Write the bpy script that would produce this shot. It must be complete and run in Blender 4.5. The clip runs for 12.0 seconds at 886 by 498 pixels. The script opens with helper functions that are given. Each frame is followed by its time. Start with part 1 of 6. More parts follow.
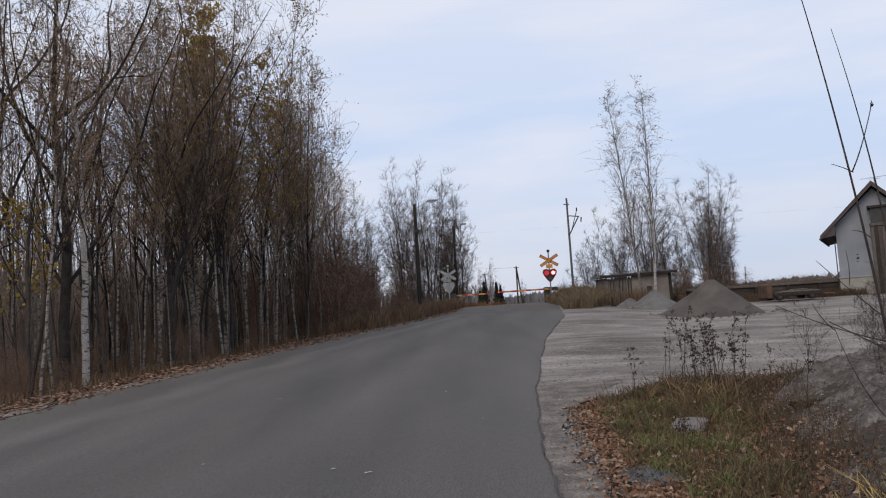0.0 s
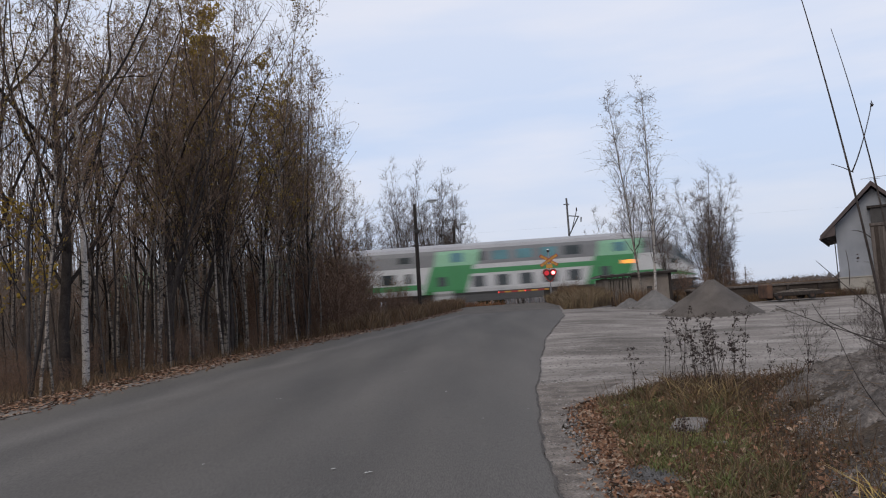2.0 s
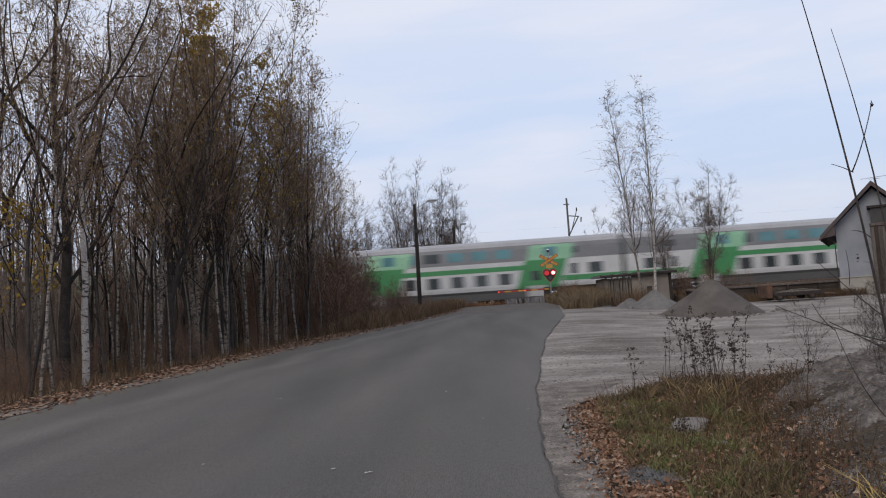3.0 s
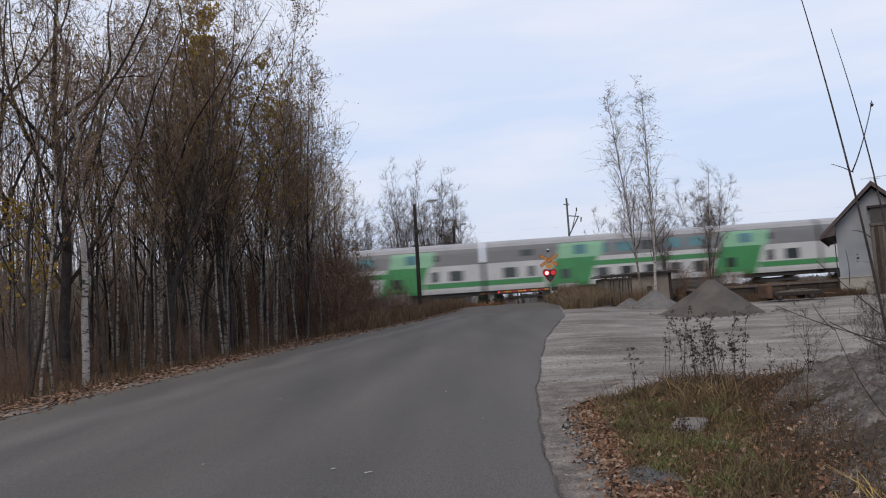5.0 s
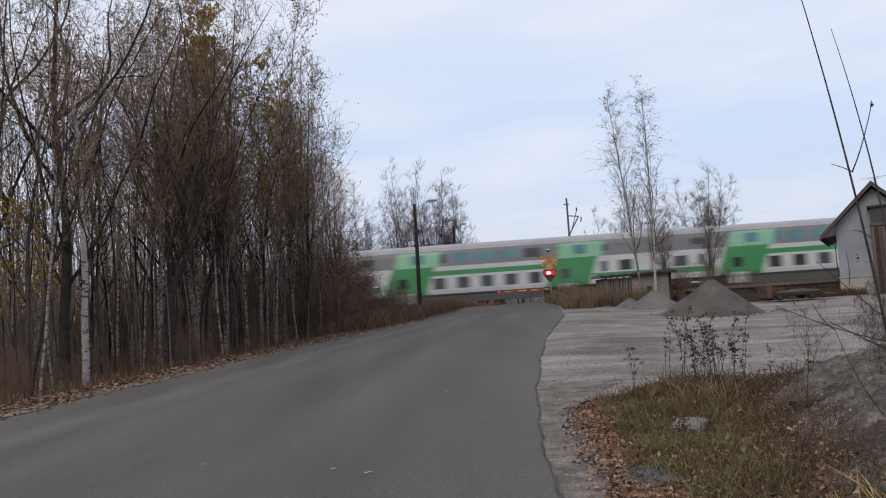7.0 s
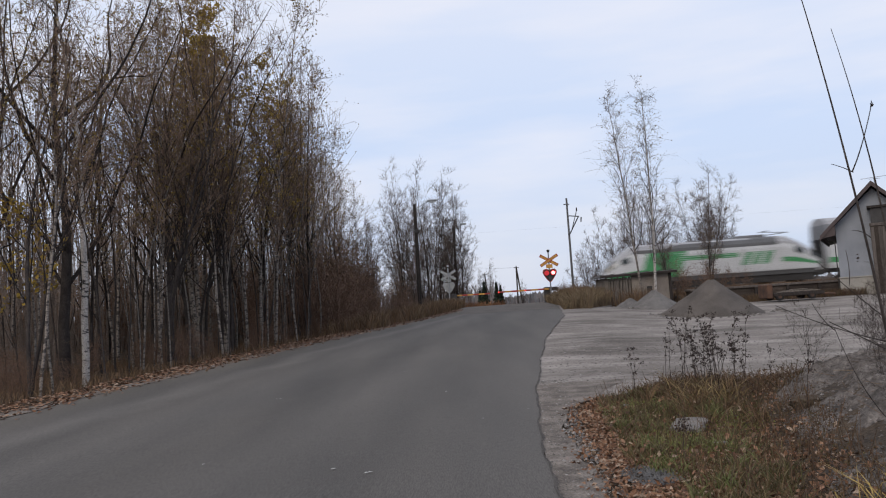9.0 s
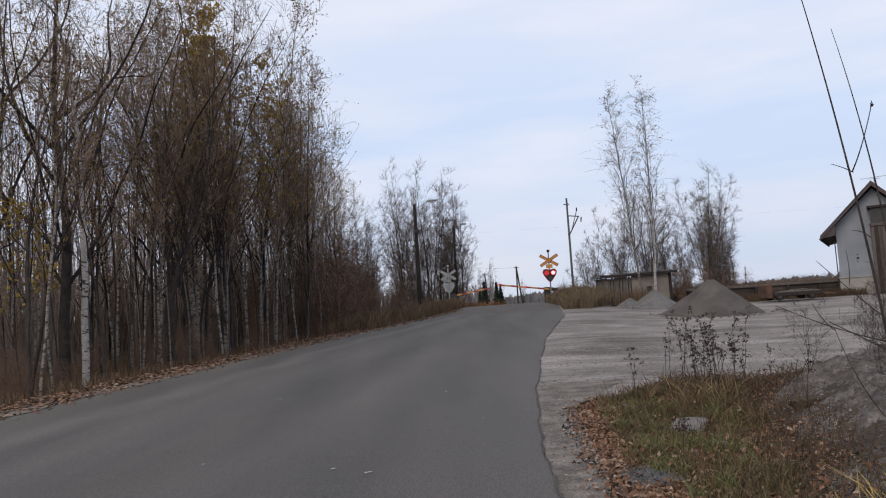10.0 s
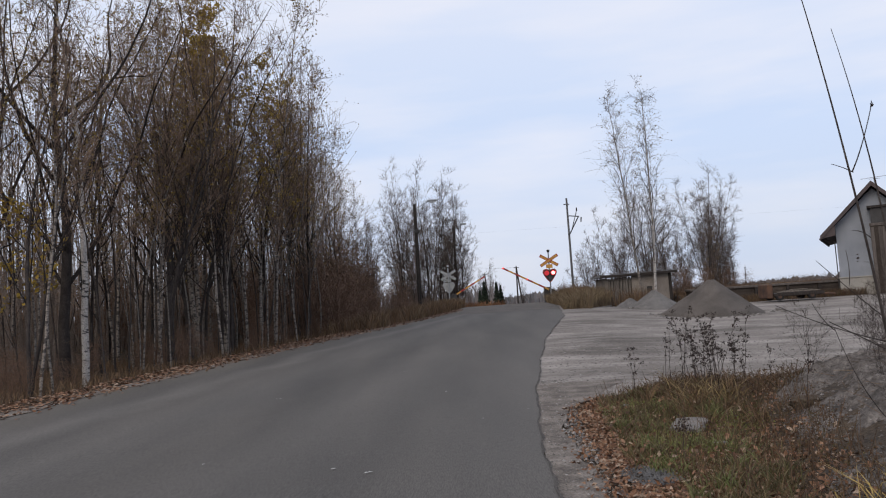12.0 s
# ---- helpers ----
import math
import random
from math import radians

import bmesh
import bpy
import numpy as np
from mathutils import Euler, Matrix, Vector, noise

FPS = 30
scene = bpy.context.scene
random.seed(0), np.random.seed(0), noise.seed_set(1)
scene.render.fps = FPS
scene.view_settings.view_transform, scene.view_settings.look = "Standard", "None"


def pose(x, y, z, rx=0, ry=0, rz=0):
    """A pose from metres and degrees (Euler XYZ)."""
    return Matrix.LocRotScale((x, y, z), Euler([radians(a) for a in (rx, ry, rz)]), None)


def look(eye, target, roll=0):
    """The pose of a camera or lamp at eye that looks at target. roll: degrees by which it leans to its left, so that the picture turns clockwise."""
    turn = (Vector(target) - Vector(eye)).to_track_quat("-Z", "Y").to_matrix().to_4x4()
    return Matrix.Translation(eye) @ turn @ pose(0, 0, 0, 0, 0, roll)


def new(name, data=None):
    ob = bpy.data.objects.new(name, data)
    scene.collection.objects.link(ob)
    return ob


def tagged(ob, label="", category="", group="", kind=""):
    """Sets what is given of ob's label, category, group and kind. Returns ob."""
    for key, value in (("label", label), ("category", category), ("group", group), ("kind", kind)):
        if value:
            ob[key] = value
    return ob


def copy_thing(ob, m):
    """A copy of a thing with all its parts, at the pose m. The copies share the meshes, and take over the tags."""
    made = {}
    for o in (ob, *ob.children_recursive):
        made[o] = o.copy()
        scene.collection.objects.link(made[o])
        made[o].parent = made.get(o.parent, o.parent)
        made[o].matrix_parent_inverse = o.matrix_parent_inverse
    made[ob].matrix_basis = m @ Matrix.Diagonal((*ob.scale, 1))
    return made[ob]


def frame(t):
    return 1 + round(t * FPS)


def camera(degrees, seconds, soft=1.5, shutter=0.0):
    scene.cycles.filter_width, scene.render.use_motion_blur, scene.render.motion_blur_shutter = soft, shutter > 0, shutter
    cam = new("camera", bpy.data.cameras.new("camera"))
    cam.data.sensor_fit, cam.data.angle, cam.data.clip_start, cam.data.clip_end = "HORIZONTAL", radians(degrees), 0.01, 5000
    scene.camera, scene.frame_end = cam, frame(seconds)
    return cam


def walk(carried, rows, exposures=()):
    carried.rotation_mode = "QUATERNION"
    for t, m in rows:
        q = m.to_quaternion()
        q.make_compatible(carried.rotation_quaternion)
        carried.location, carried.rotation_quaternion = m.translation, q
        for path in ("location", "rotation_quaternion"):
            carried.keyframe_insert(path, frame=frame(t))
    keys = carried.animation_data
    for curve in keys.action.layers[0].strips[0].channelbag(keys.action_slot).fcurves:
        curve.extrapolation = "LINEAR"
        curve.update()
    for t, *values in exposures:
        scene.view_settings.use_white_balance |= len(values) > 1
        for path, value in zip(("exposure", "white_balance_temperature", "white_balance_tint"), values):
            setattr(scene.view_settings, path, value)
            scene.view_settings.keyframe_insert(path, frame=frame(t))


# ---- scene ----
# ---------------------------------------------------------------- camera
cam = camera(60, 12.0, soft=1.1, shutter=1.0)
EYE = (0.0, 0.0, 1.5)
CAM_POSE = look(EYE, (0.0, math.cos(radians(4.385)), 1.5 + math.sin(radians(4.385))), -3.8)
walk(cam, [(0, CAM_POSE), (12, CAM_POSE)], exposures=[(0, -0.02), (2.6, -0.02), (5.0, 0.05), (12, 0.05)])

# ---------------------------------------------------------------- sky and sun
world = bpy.data.worlds.new("world")
scene.world = world
world.use_nodes = True
wn, wl = world.node_tree.nodes, world.node_tree.links
wn.clear()
sky = wn.new("ShaderNodeTexSky")
sky.sky_type, sky.sun_disc = "NISHITA", False
sky.sun_elevation, sky.sun_rotation = radians(28), radians(215)
sky.air_density, sky.dust_density = 1.0, 2.0
sky_level = wn.new("ShaderNodeMix")
sky_level.data_type = "RGBA"
sky_level.blend_type = "MULTIPLY"
sky_level.inputs["Factor"].default_value = 1.0
sky_level.inputs["B"].default_value = (0.09, 0.09, 0.09, 1)
wl.new(sky.outputs["Color"], sky_level.inputs["A"])
# a thin even cloud sheet: paler low down, faint long streaks
coord = wn.new("ShaderNodeTexCoord")
stretch = wn.new("ShaderNodeMapping")
stretch.inputs["Scale"].default_value = (1.6, 1.6, 9.0)
stretch.inputs["Rotation"].default_value = (0.0, 0.1, 0.4)
streaks = wn.new("ShaderNodeTexNoise")
streaks.inputs["Scale"].default_value = 1.7
streaks.inputs["Detail"].default_value = 5
streaks.inputs["Roughness"].default_value = 0.5
ramp = wn.new("ShaderNodeValToRGB")
ramp.color_ramp.elements[0].position, ramp.color_ramp.elements[0].color = 0.36, (0.625, 0.735, 0.955, 1)
ramp.color_ramp.elements[1].position, ramp.color_ramp.elements[1].color = 0.66, (0.81, 0.84, 0.955, 1)
split = wn.new("ShaderNodeSeparateXYZ")
low = wn.new("ShaderNodeMapRange")
low.inputs["From Min"].default_value, low.inputs["From Max"].default_value = 0.0, 0.19
low.inputs["To Min"].default_value, low.inputs["To Max"].default_value = 0.6, 0.0
haze = wn.new("ShaderNodeMix")
haze.data_type = "RGBA"
haze.inputs["B"].default_value = (0.60, 0.655, 0.775, 1)
cover = wn.new("ShaderNodeMix")
cover.data_type = "RGBA"
cover.inputs["Factor"].default_value = 0.93
wl.new(coord.outputs["Generated"], stretch.inputs["Vector"])
wl.new(stretch.outputs["Vector"], streaks.inputs["Vector"])
wl.new(streaks.outputs["Fac"], ramp.inputs["Fac"])
wl.new(coord.outputs["Generated"], split.inputs["Vector"])
wl.new(split.outputs["Z"], low.inputs["Value"])
wl.new(low.outputs["Result"], haze.inputs["Factor"])
wl.new(ramp.outputs["Color"], haze.inputs["A"])
high = wn.new("ShaderNodeMapRange")
high.inputs["From Min"].default_value, high.inputs["From Max"].default_value = 0.22, 0.42
high.inputs["To Min"].default_value, high.inputs["To Max"].default_value = 0.0, 0.55
bright = wn.new("ShaderNodeMix")
bright.data_type = "RGBA"
bright.inputs["B"].default_value = (0.85, 0.87, 0.975, 1)
wl.new(split.outputs["Z"], high.inputs["Value"])
wl.new(high.outputs["Result"], bright.inputs["Factor"])
wl.new(haze.outputs["Result"], bright.inputs["A"])
wl.new(sky_level.outputs["Result"], cover.inputs["A"])
wl.new(bright.outputs["Result"], cover.inputs["B"])
back = wn.new("ShaderNodeBackground")
back.inputs["Strength"].default_value = 1.0
wl.new(cover.outputs["Result"], back.inputs["Color"])
wl.new(back.outputs["Background"], wn.new("ShaderNodeOutputWorld").inputs["Surface"])
sun = new("sun", bpy.data.lights.new("sun", "SUN"))
sun.data.energy, sun.data.angle, sun.data.color = 1.35, radians(35), (1.0, 0.88, 0.74)
sun.matrix_world = look((-14, -20, 13), (0, 0, 0))


# ---------------------------------------------------------------- materials
def mat(name, a, b=None, scale=8.0, rough=0.8, bump=0.2, fine=60.0, metal=0.0, mid=(0.35, 0.65), stretch_by=(1, 1, 1), spread=0.0, grain_by=0.38):
    """Two-tone surface: broad patches of a and b, fine grain over both, fine relief; spread: how far single things differ in brightness."""
    b = b or tuple(c * 0.75 for c in a)
    m = bpy.data.materials.new(name)
    m.use_nodes = True
    n, l = m.node_tree.nodes, m.node_tree.links
    bsdf = n["Principled BSDF"]
    tc, mp = n.new("ShaderNodeTexCoord"), n.new("ShaderNodeMapping")
    mp.inputs["Scale"].default_value = stretch_by
    l.new(tc.outputs["Object"], mp.inputs["Vector"])
    broad, grain = n.new("ShaderNodeTexNoise"), n.new("ShaderNodeTexNoise")
    for node, s in ((broad, scale), (grain, fine)):
        node.inputs["Scale"].default_value = s
        node.inputs["Detail"].default_value = 4
        l.new(mp.outputs["Vector"], node.inputs["Vector"])
    cr = n.new("ShaderNodeValToRGB")
    cr.color_ramp.elements[0].position, cr.color_ramp.elements[0].color = mid[0], (*a, 1)
    cr.color_ramp.elements[1].position, cr.color_ramp.elements[1].color = mid[1], (*b, 1)
    l.new(broad.outputs["Fac"], cr.inputs["Fac"])
    gr = n.new("ShaderNodeMapRange")
    gr.inputs["From Min"].default_value, gr.inputs["From Max"].default_value = 0.3, 0.7
    gr.inputs["To Min"].default_value, gr.inputs["To Max"].default_value = 1 - grain_by, 1 + grain_by
    l.new(grain.outputs["Fac"], gr.inputs["Value"])
    mul = n.new("ShaderNodeVectorMath")
    mul.operation = "SCALE"
    l.new(cr.outputs["Color"], mul.inputs[0])
    l.new(gr.outputs["Result"], mul.inputs["Scale"])
    out = mul.outputs["Vector"]
    if spread:
        info, sp, m2 = n.new("ShaderNodeObjectInfo"), n.new("ShaderNodeMapRange"), n.new("ShaderNodeVectorMath")
        sp.inputs["To Min"].default_value, sp.inputs["To Max"].default_value = 1 - spread, 1 + spread
        m2.operation = "SCALE"
        l.new(info.outputs["Random"], sp.inputs["Value"])
        l.new(out, m2.inputs[0])
        l.new(sp.outputs["Result"], m2.inputs["Scale"])
        out = m2.outputs["Vector"]
    l.new(out, bsdf.inputs["Base Color"])
    bsdf.inputs["Roughness"].default_value, bsdf.inputs["Metallic"].default_value = rough, metal
    bsdf.inputs["Specular IOR Level"].default_value = 0.15 if rough > 0.84 else 0.5
    if bump:
        bp = n.new("ShaderNodeBump")
        bp.inputs["Strength"].default_value, bp.inputs["Distance"].default_value = bump, 0.02
        l.new(grain.outputs["Fac"], bp.inputs["Height"])
        l.new(bp.outputs["Normal"], bsdf.inputs["Normal"])
    return m


def island_mat(name, tones, rough=0.8, mix=0.0):
    """Each small loose piece of a mesh takes one of the tones."""
    m = bpy.data.materials.new(name)
    m.use_nodes = True
    n, l = m.node_tree.nodes, m.node_tree.links
    geo, cr = n.new("ShaderNodeNewGeometry"), n.new("ShaderNodeValToRGB")
    el = cr.color_ramp.elements
    while len(el) < len(tones):
        el.new(0.5)
    for i, c in enumerate(tones):
        el[i].position, el[i].color = i / (len(tones) - 1), (*c, 1)
    l.new(geo.outputs["Random Per Island"], cr.inputs["Fac"])
    l.new(cr.outputs["Color"], n["Principled BSDF"].inputs["Base Color"])
    n["Principled BSDF"].inputs["Roughness"].default_value = rough
    n["Principled BSDF"].inputs["Specular IOR Level"].default_value = 0.2
    return m


def glow_mat(name, c, strength):
    m = bpy.data.materials.new(name)
    m.use_nodes = True
    p = m.node_tree.nodes["Principled BSDF"]
    p.inputs["Base Color"].default_value = (*c, 1)
    p.inputs["Emission Color"].default_value = (*c, 1)
    p.inputs["Emission Strength"].default_value = strength
    return m


def bark_mat(name, pale, dark, amount):
    """Birch bark: pale with dark cross-wise scars, darker and rougher low on the stem."""
    m = mat(name, pale, tuple(c * 0.8 for c in pale), 3.0, 0.75, 0.4, 30.0, spread=0.25)
    n, l = m.node_tree.nodes, m.node_tree.links
    tc, mp, no, cr, mx = (n.new("ShaderNode" + k) for k in ("TexCoord", "Mapping", "TexNoise", "ValToRGB", "Mix"))
    mp.inputs["Scale"].default_value = (3, 3, 9)
    no.inputs["Scale"].default_value, no.inputs["Detail"].default_value = 1.6, 3
    cr.color_ramp.elements[0].position, cr.color_ramp.elements[0].color = amount, (0, 0, 0, 1)
    cr.color_ramp.elements[1].position, cr.color_ramp.elements[1].color = amount + 0.06, (1, 1, 1, 1)
    mx.data_type = "RGBA"
    mx.inputs["B"].default_value = (*dark, 1)
    bsdf = n["Principled BSDF"]
    src = bsdf.inputs["Base Color"].links[0].from_socket
    l.new(tc.outputs["Object"], mp.inputs["Vector"])
    l.new(mp.outputs["Vector"], no.inputs["Vector"])
    l.new(no.outputs["Fac"], cr.inputs["Fac"])
    l.new(cr.outputs["Color"], mx.inputs["Factor"])
    l.new(src, mx.inputs["A"])
    l.new(mx.outputs["Result"], bsdf.inputs["Base Color"])
    return m


def asphalt_mat(name, a, b):
    """Asphalt worn in lengthwise bands where the wheels run, dusty towards the edge, with small dark patches."""
    m = mat(name, a, b, 0.55, 0.85, 0.35, 70.0, stretch_by=(1.5, 0.2, 1), mid=(0.26, 0.74), grain_by=0.24)
    n, l = m.node_tree.nodes, m.node_tree.links
    at, tc, no, add, cr, sc = (n.new("ShaderNode" + k) for k in ("Attribute", "TexCoord", "TexNoise", "MapRange", "ValToRGB", "Mix"))
    at.attribute_name = "across"
    no.inputs["Scale"].default_value, no.inputs["Detail"].default_value = 0.35, 3
    l.new(tc.outputs["Object"], no.inputs["Vector"])
    add.inputs["From Min"].default_value, add.inputs["From Max"].default_value = 0.3, 0.7
    add.inputs["To Min"].default_value, add.inputs["To Max"].default_value = -0.035, 0.035
    l.new(no.outputs["Fac"], add.inputs["Value"])
    wobble = n.new("ShaderNodeMath")
    l.new(at.outputs["Fac"], wobble.inputs[0])
    l.new(add.outputs["Result"], wobble.inputs[1])
    l.new(wobble.outputs["Value"], cr.inputs["Fac"])
    bands = ((0.0, 1.25), (0.07, 1.02), (0.16, 0.92), (0.225, 1.22), (0.29, 0.92), (0.42, 1.08), (0.56, 0.84), (0.68, 0.98), (0.82, 0.86), (0.97, 0.98))
    el = cr.color_ramp.elements
    while len(el) < len(bands):
        el.new(0.5)
    for i, (u, k) in enumerate(bands):
        el[i].position, el[i].color = u, (k / 1.25, k / 1.25 * (0.985 if u < 0.1 else 1.0), k / 1.25 * (0.95 if u < 0.1 else 1.0), 1)
    bsdf = n["Principled BSDF"]
    src = bsdf.inputs["Base Color"].links[0].from_socket
    sc.data_type, sc.blend_type = "RGBA", "MULTIPLY"
    sc.inputs["Factor"].default_value = 1.0
    l.new(src, sc.inputs["A"])
    l.new(cr.outputs["Color"], sc.inputs["B"])
    l.new(sc.outputs["Result"], bsdf.inputs["Base Color"])
    return m


def yard_mat(name, dark, mid, pale):
    """Packed gravel: broad damp and dry areas, long wheel streaks, speckled with single stones."""
    m = mat(name, dark, mid, 0.35, 0.92, 0.6, 26.0, mid=(0.36, 0.62), grain_by=0.3)
    n, l = m.node_tree.nodes, m.node_tree.links
    tc, mp, no, cr, mx, vo, sp, m2 = (n.new("ShaderNode" + k) for k in ("TexCoord", "Mapping", "TexNoise", "ValToRGB", "Mix", "TexVoronoi", "ValToRGB", "Mix"))
    mp.inputs["Scale"].default_value, mp.inputs["Rotation"].default_value = (0.3, 0.8, 1), (0, 0, 0.16)
    no.inputs["Scale"].default_value, no.inputs["Detail"].default_value, no.inputs["Roughness"].default_value = 1.0, 10, 0.72
    cr.color_ramp.elements[0].position, cr.color_ramp.elements[0].color = 0.46, (0, 0, 0, 1)
    cr.color_ramp.elements[1].position, cr.color_ramp.elements[1].color = 0.68, (0.85, 0.85, 0.85, 1)
    vo.inputs["Scale"].default_value = 6.0
    sp.color_ramp.elements[0].position, sp.color_ramp.elements[0].color = 0.14, (0.5, 0.5, 0.5, 1)
    sp.color_ramp.elements[1].position, sp.color_ramp.elements[1].color = 0.3, (1, 1, 1, 1)
    bsdf = n["Principled BSDF"]
    src = bsdf.inputs["Base Color"].links[0].from_socket
    mx.data_type = m2.data_type = "RGBA"
    m2.blend_type = "MULTIPLY"
    m2.inputs["Factor"].default_value = 1.0
    mx.inputs["B"].default_value = (*pale, 1)
    l.new(tc.outputs["Object"], mp.inputs["Vector"])
    l.new(mp.outputs["Vector"], no.inputs["Vector"])
    l.new(no.outputs["Fac"], cr.inputs["Fac"])
    l.new(cr.outputs["Color"], mx.inputs["Factor"])
    l.new(src, mx.inputs["A"])
    l.new(tc.outputs["Object"], vo.inputs["Vector"])
    l.new(vo.outputs["Distance"], sp.inputs["Fac"])
    l.new(mx.outputs["Result"], m2.inputs["A"])
    l.new(sp.outputs["Color"], m2.inputs["B"])
    l.new(m2.outputs["Result"], bsdf.inputs["Base Color"])
    return m


M_ASPHALT = asphalt_mat("worn_asphalt", (0.164, 0.15, 0.137), (0.112, 0.105, 0.099))
M_OLDROAD = mat("older_asphalt", (0.125, 0.110, 0.098), (0.088, 0.078, 0.07), 0.9, 0.9, 0.3, 60.0)
M_SEAM = mat("asphalt_edge", (0.062, 0.056, 0.052), (0.10, 0.09, 0.082), 2.0, 0.9, 0.5, 50.0)
M_SHOULDER = mat("gravel_shoulder", (0.225, 0.195, 0.17), (0.11, 0.094, 0.082), 3.0, 0.95, 0.8, 45.0)
M_YARD = yard_mat("packed_gravel", (0.115, 0.1, 0.088), (0.215, 0.19, 0.17), (0.38, 0.343, 0.312))
M_SOIL = mat("dead_grass_soil", (0.085, 0.062, 0.042), (0.05, 0.04, 0.032), 1.2, 0.95, 0.8, 25.0)
M_BANK = mat("grey_soil_bank", (0.165, 0.145, 0.131), (0.066, 0.057, 0.051), 3.1, 0.95, 0.9, 30.0)
M_PILE = mat("grey_gravel", (0.118, 0.104, 0.094), (0.08, 0.071, 0.065), 1.2, 0.95, 0.8, 55.0)
M_PALE_PILE = mat("pale_gravel", (0.165, 0.155, 0.147), (0.12, 0.112, 0.107), 2.2, 0.95, 0.8, 50.0)
M_BALLAST = mat("track_ballast", (0.13, 0.115, 0.105), (0.075, 0.066, 0.06), 5.0, 0.95, 1.0, 30.0)
M_RAIL = mat("rail_steel", (0.16, 0.12, 0.10), (0.10, 0.07, 0.055), 6.0, 0.5, 0.2, 50.0, 0.7)
M_SLEEPER = mat("concrete_sleeper", (0.25, 0.24, 0.22), None, 4.0, 0.9)
M_BIRCH = bark_mat("birch_bark", (0.33, 0.305, 0.285), (0.045, 0.04, 0.04), 0.56)
M_BIRCH_GREY = bark_mat("grey_birch_bark", (0.225, 0.192, 0.166), (0.05, 0.042, 0.038), 0.5)
M_POLEBARK = bark_mat("young_birch_bark", (0.17, 0.15, 0.132), (0.05, 0.042, 0.038), 0.5)
M_BARK = mat("dark_bark", (0.058, 0.049, 0.045), (0.032, 0.027, 0.026), 4.0, 0.9, 0.6, 30.0, spread=0.3)
M_TWIG = mat("twigs", (0.25, 0.175, 0.128), (0.13, 0.092, 0.073), 1.0, 0.9, 0.0, 20.0, spread=0.25)
M_INTERIOR = mat("wood_interior", (0.215, 0.175, 0.15), (0.115, 0.093, 0.082), 0.6, 0.9, 0.0, 20.0)
M_TWIG_PALE = mat("far_twigs", (0.15, 0.121, 0.109), (0.092, 0.075, 0.069), 1.0, 0.9, 0.0, 20.0, spread=0.2)
M_BRUSH = mat("brown_brush", (0.18, 0.115, 0.084), (0.11, 0.07, 0.052), 0.8, 0.9, 0.0, 20.0, spread=0.25)
M_LEAF_TREE = island_mat("autumn_leaves", [(0.14, 0.10, 0.04), (0.20, 0.14, 0.045), (0.26, 0.175, 0.045), (0.12, 0.095, 0.05)])
M_LEAF_YELLOW = island_mat("yellow_leaves", [(0.30, 0.20, 0.04), (0.36, 0.24, 0.045), (0.20, 0.145, 0.04)])
M_LITTER = island_mat("fallen_leaves", [(0.18, 0.095, 0.058), (0.26, 0.145, 0.09), (0.085, 0.045, 0.03), (0.27, 0.16, 0.10), (0.12, 0.06, 0.038), (0.36, 0.27, 0.2), (0.075, 0.045, 0.034), (0.17, 0.08, 0.042)])
M_GRASS_GREEN = island_mat("short_grass", [(0.06, 0.062, 0.026), (0.095, 0.082, 0.036), (0.14, 0.105, 0.055), (0.085, 0.062, 0.036), (0.055, 0.056, 0.028)])
M_GRASS_DRY = island_mat("dry_grass", [(0.17, 0.12, 0.055), (0.24, 0.18, 0.085), (0.11, 0.075, 0.04)])
M_GRASS_YELLOW = island_mat("yellow_grass", [(0.36, 0.27, 0.10), (0.28, 0.2, 0.075), (0.42, 0.33, 0.14)])
M_GRASS_BROWN = island_mat("brown_grass", [(0.115, 0.074, 0.047), (0.165, 0.10, 0.056), (0.08, 0.056, 0.042), (0.19, 0.128, 0.068)])
M_WEED = mat("dead_weed", (0.046, 0.034, 0.03), (0.03, 0.022, 0.02), 5.0, 0.9, 0.0)
M_CRUMB = island_mat("soil_crumbs", [(0.06, 0.052, 0.047), (0.10, 0.086, 0.077), (0.15, 0.134, 0.124), (0.06, 0.053, 0.049), (0.12, 0.106, 0.097)])
M_GRASS_FRESH = island_mat("fresh_grass", [(0.10, 0.125, 0.04), (0.14, 0.15, 0.055), (0.075, 0.10, 0.035), (0.17, 0.15, 0.07), (0.12, 0.10, 0.05)])
M_THICKET = island_mat("brown_thicket", [(0.13, 0.10, 0.085), (0.09, 0.07, 0.062), (0.17, 0.13, 0.105)])
M_WOODBRUSH = island_mat("wood_saplings", [(0.15, 0.122, 0.104), (0.2, 0.168, 0.145), (0.10, 0.082, 0.072), (0.25, 0.215, 0.19)])
M_GRASS_TAWNY = island_mat("tawny_grass", [(0.15, 0.112, 0.068), (0.2, 0.152, 0.09), (0.105, 0.074, 0.05), (0.13, 0.09, 0.06), (0.25, 0.192, 0.11)])
M_STONE = mat("grey_stone", (0.2, 0.185, 0.172), (0.14, 0.128, 0.12), 4.0, 0.9, 0.5)
M_PEBBLE = island_mat("pebbles", [(0.08, 0.073, 0.068), (0.16, 0.145, 0.135), (0.30, 0.28, 0.265), (0.11, 0.10, 0.093), (0.13, 0.118, 0.108)])
M_CHIP = island_mat("road_chips", [(0.5, 0.5, 0.48), (0.32, 0.31, 0.3)])
M_DARKSTONE = mat("dark_crushed_stone", (0.125, 0.122, 0.122), (0.085, 0.083, 0.083), 6.0, 0.95, 0.8)
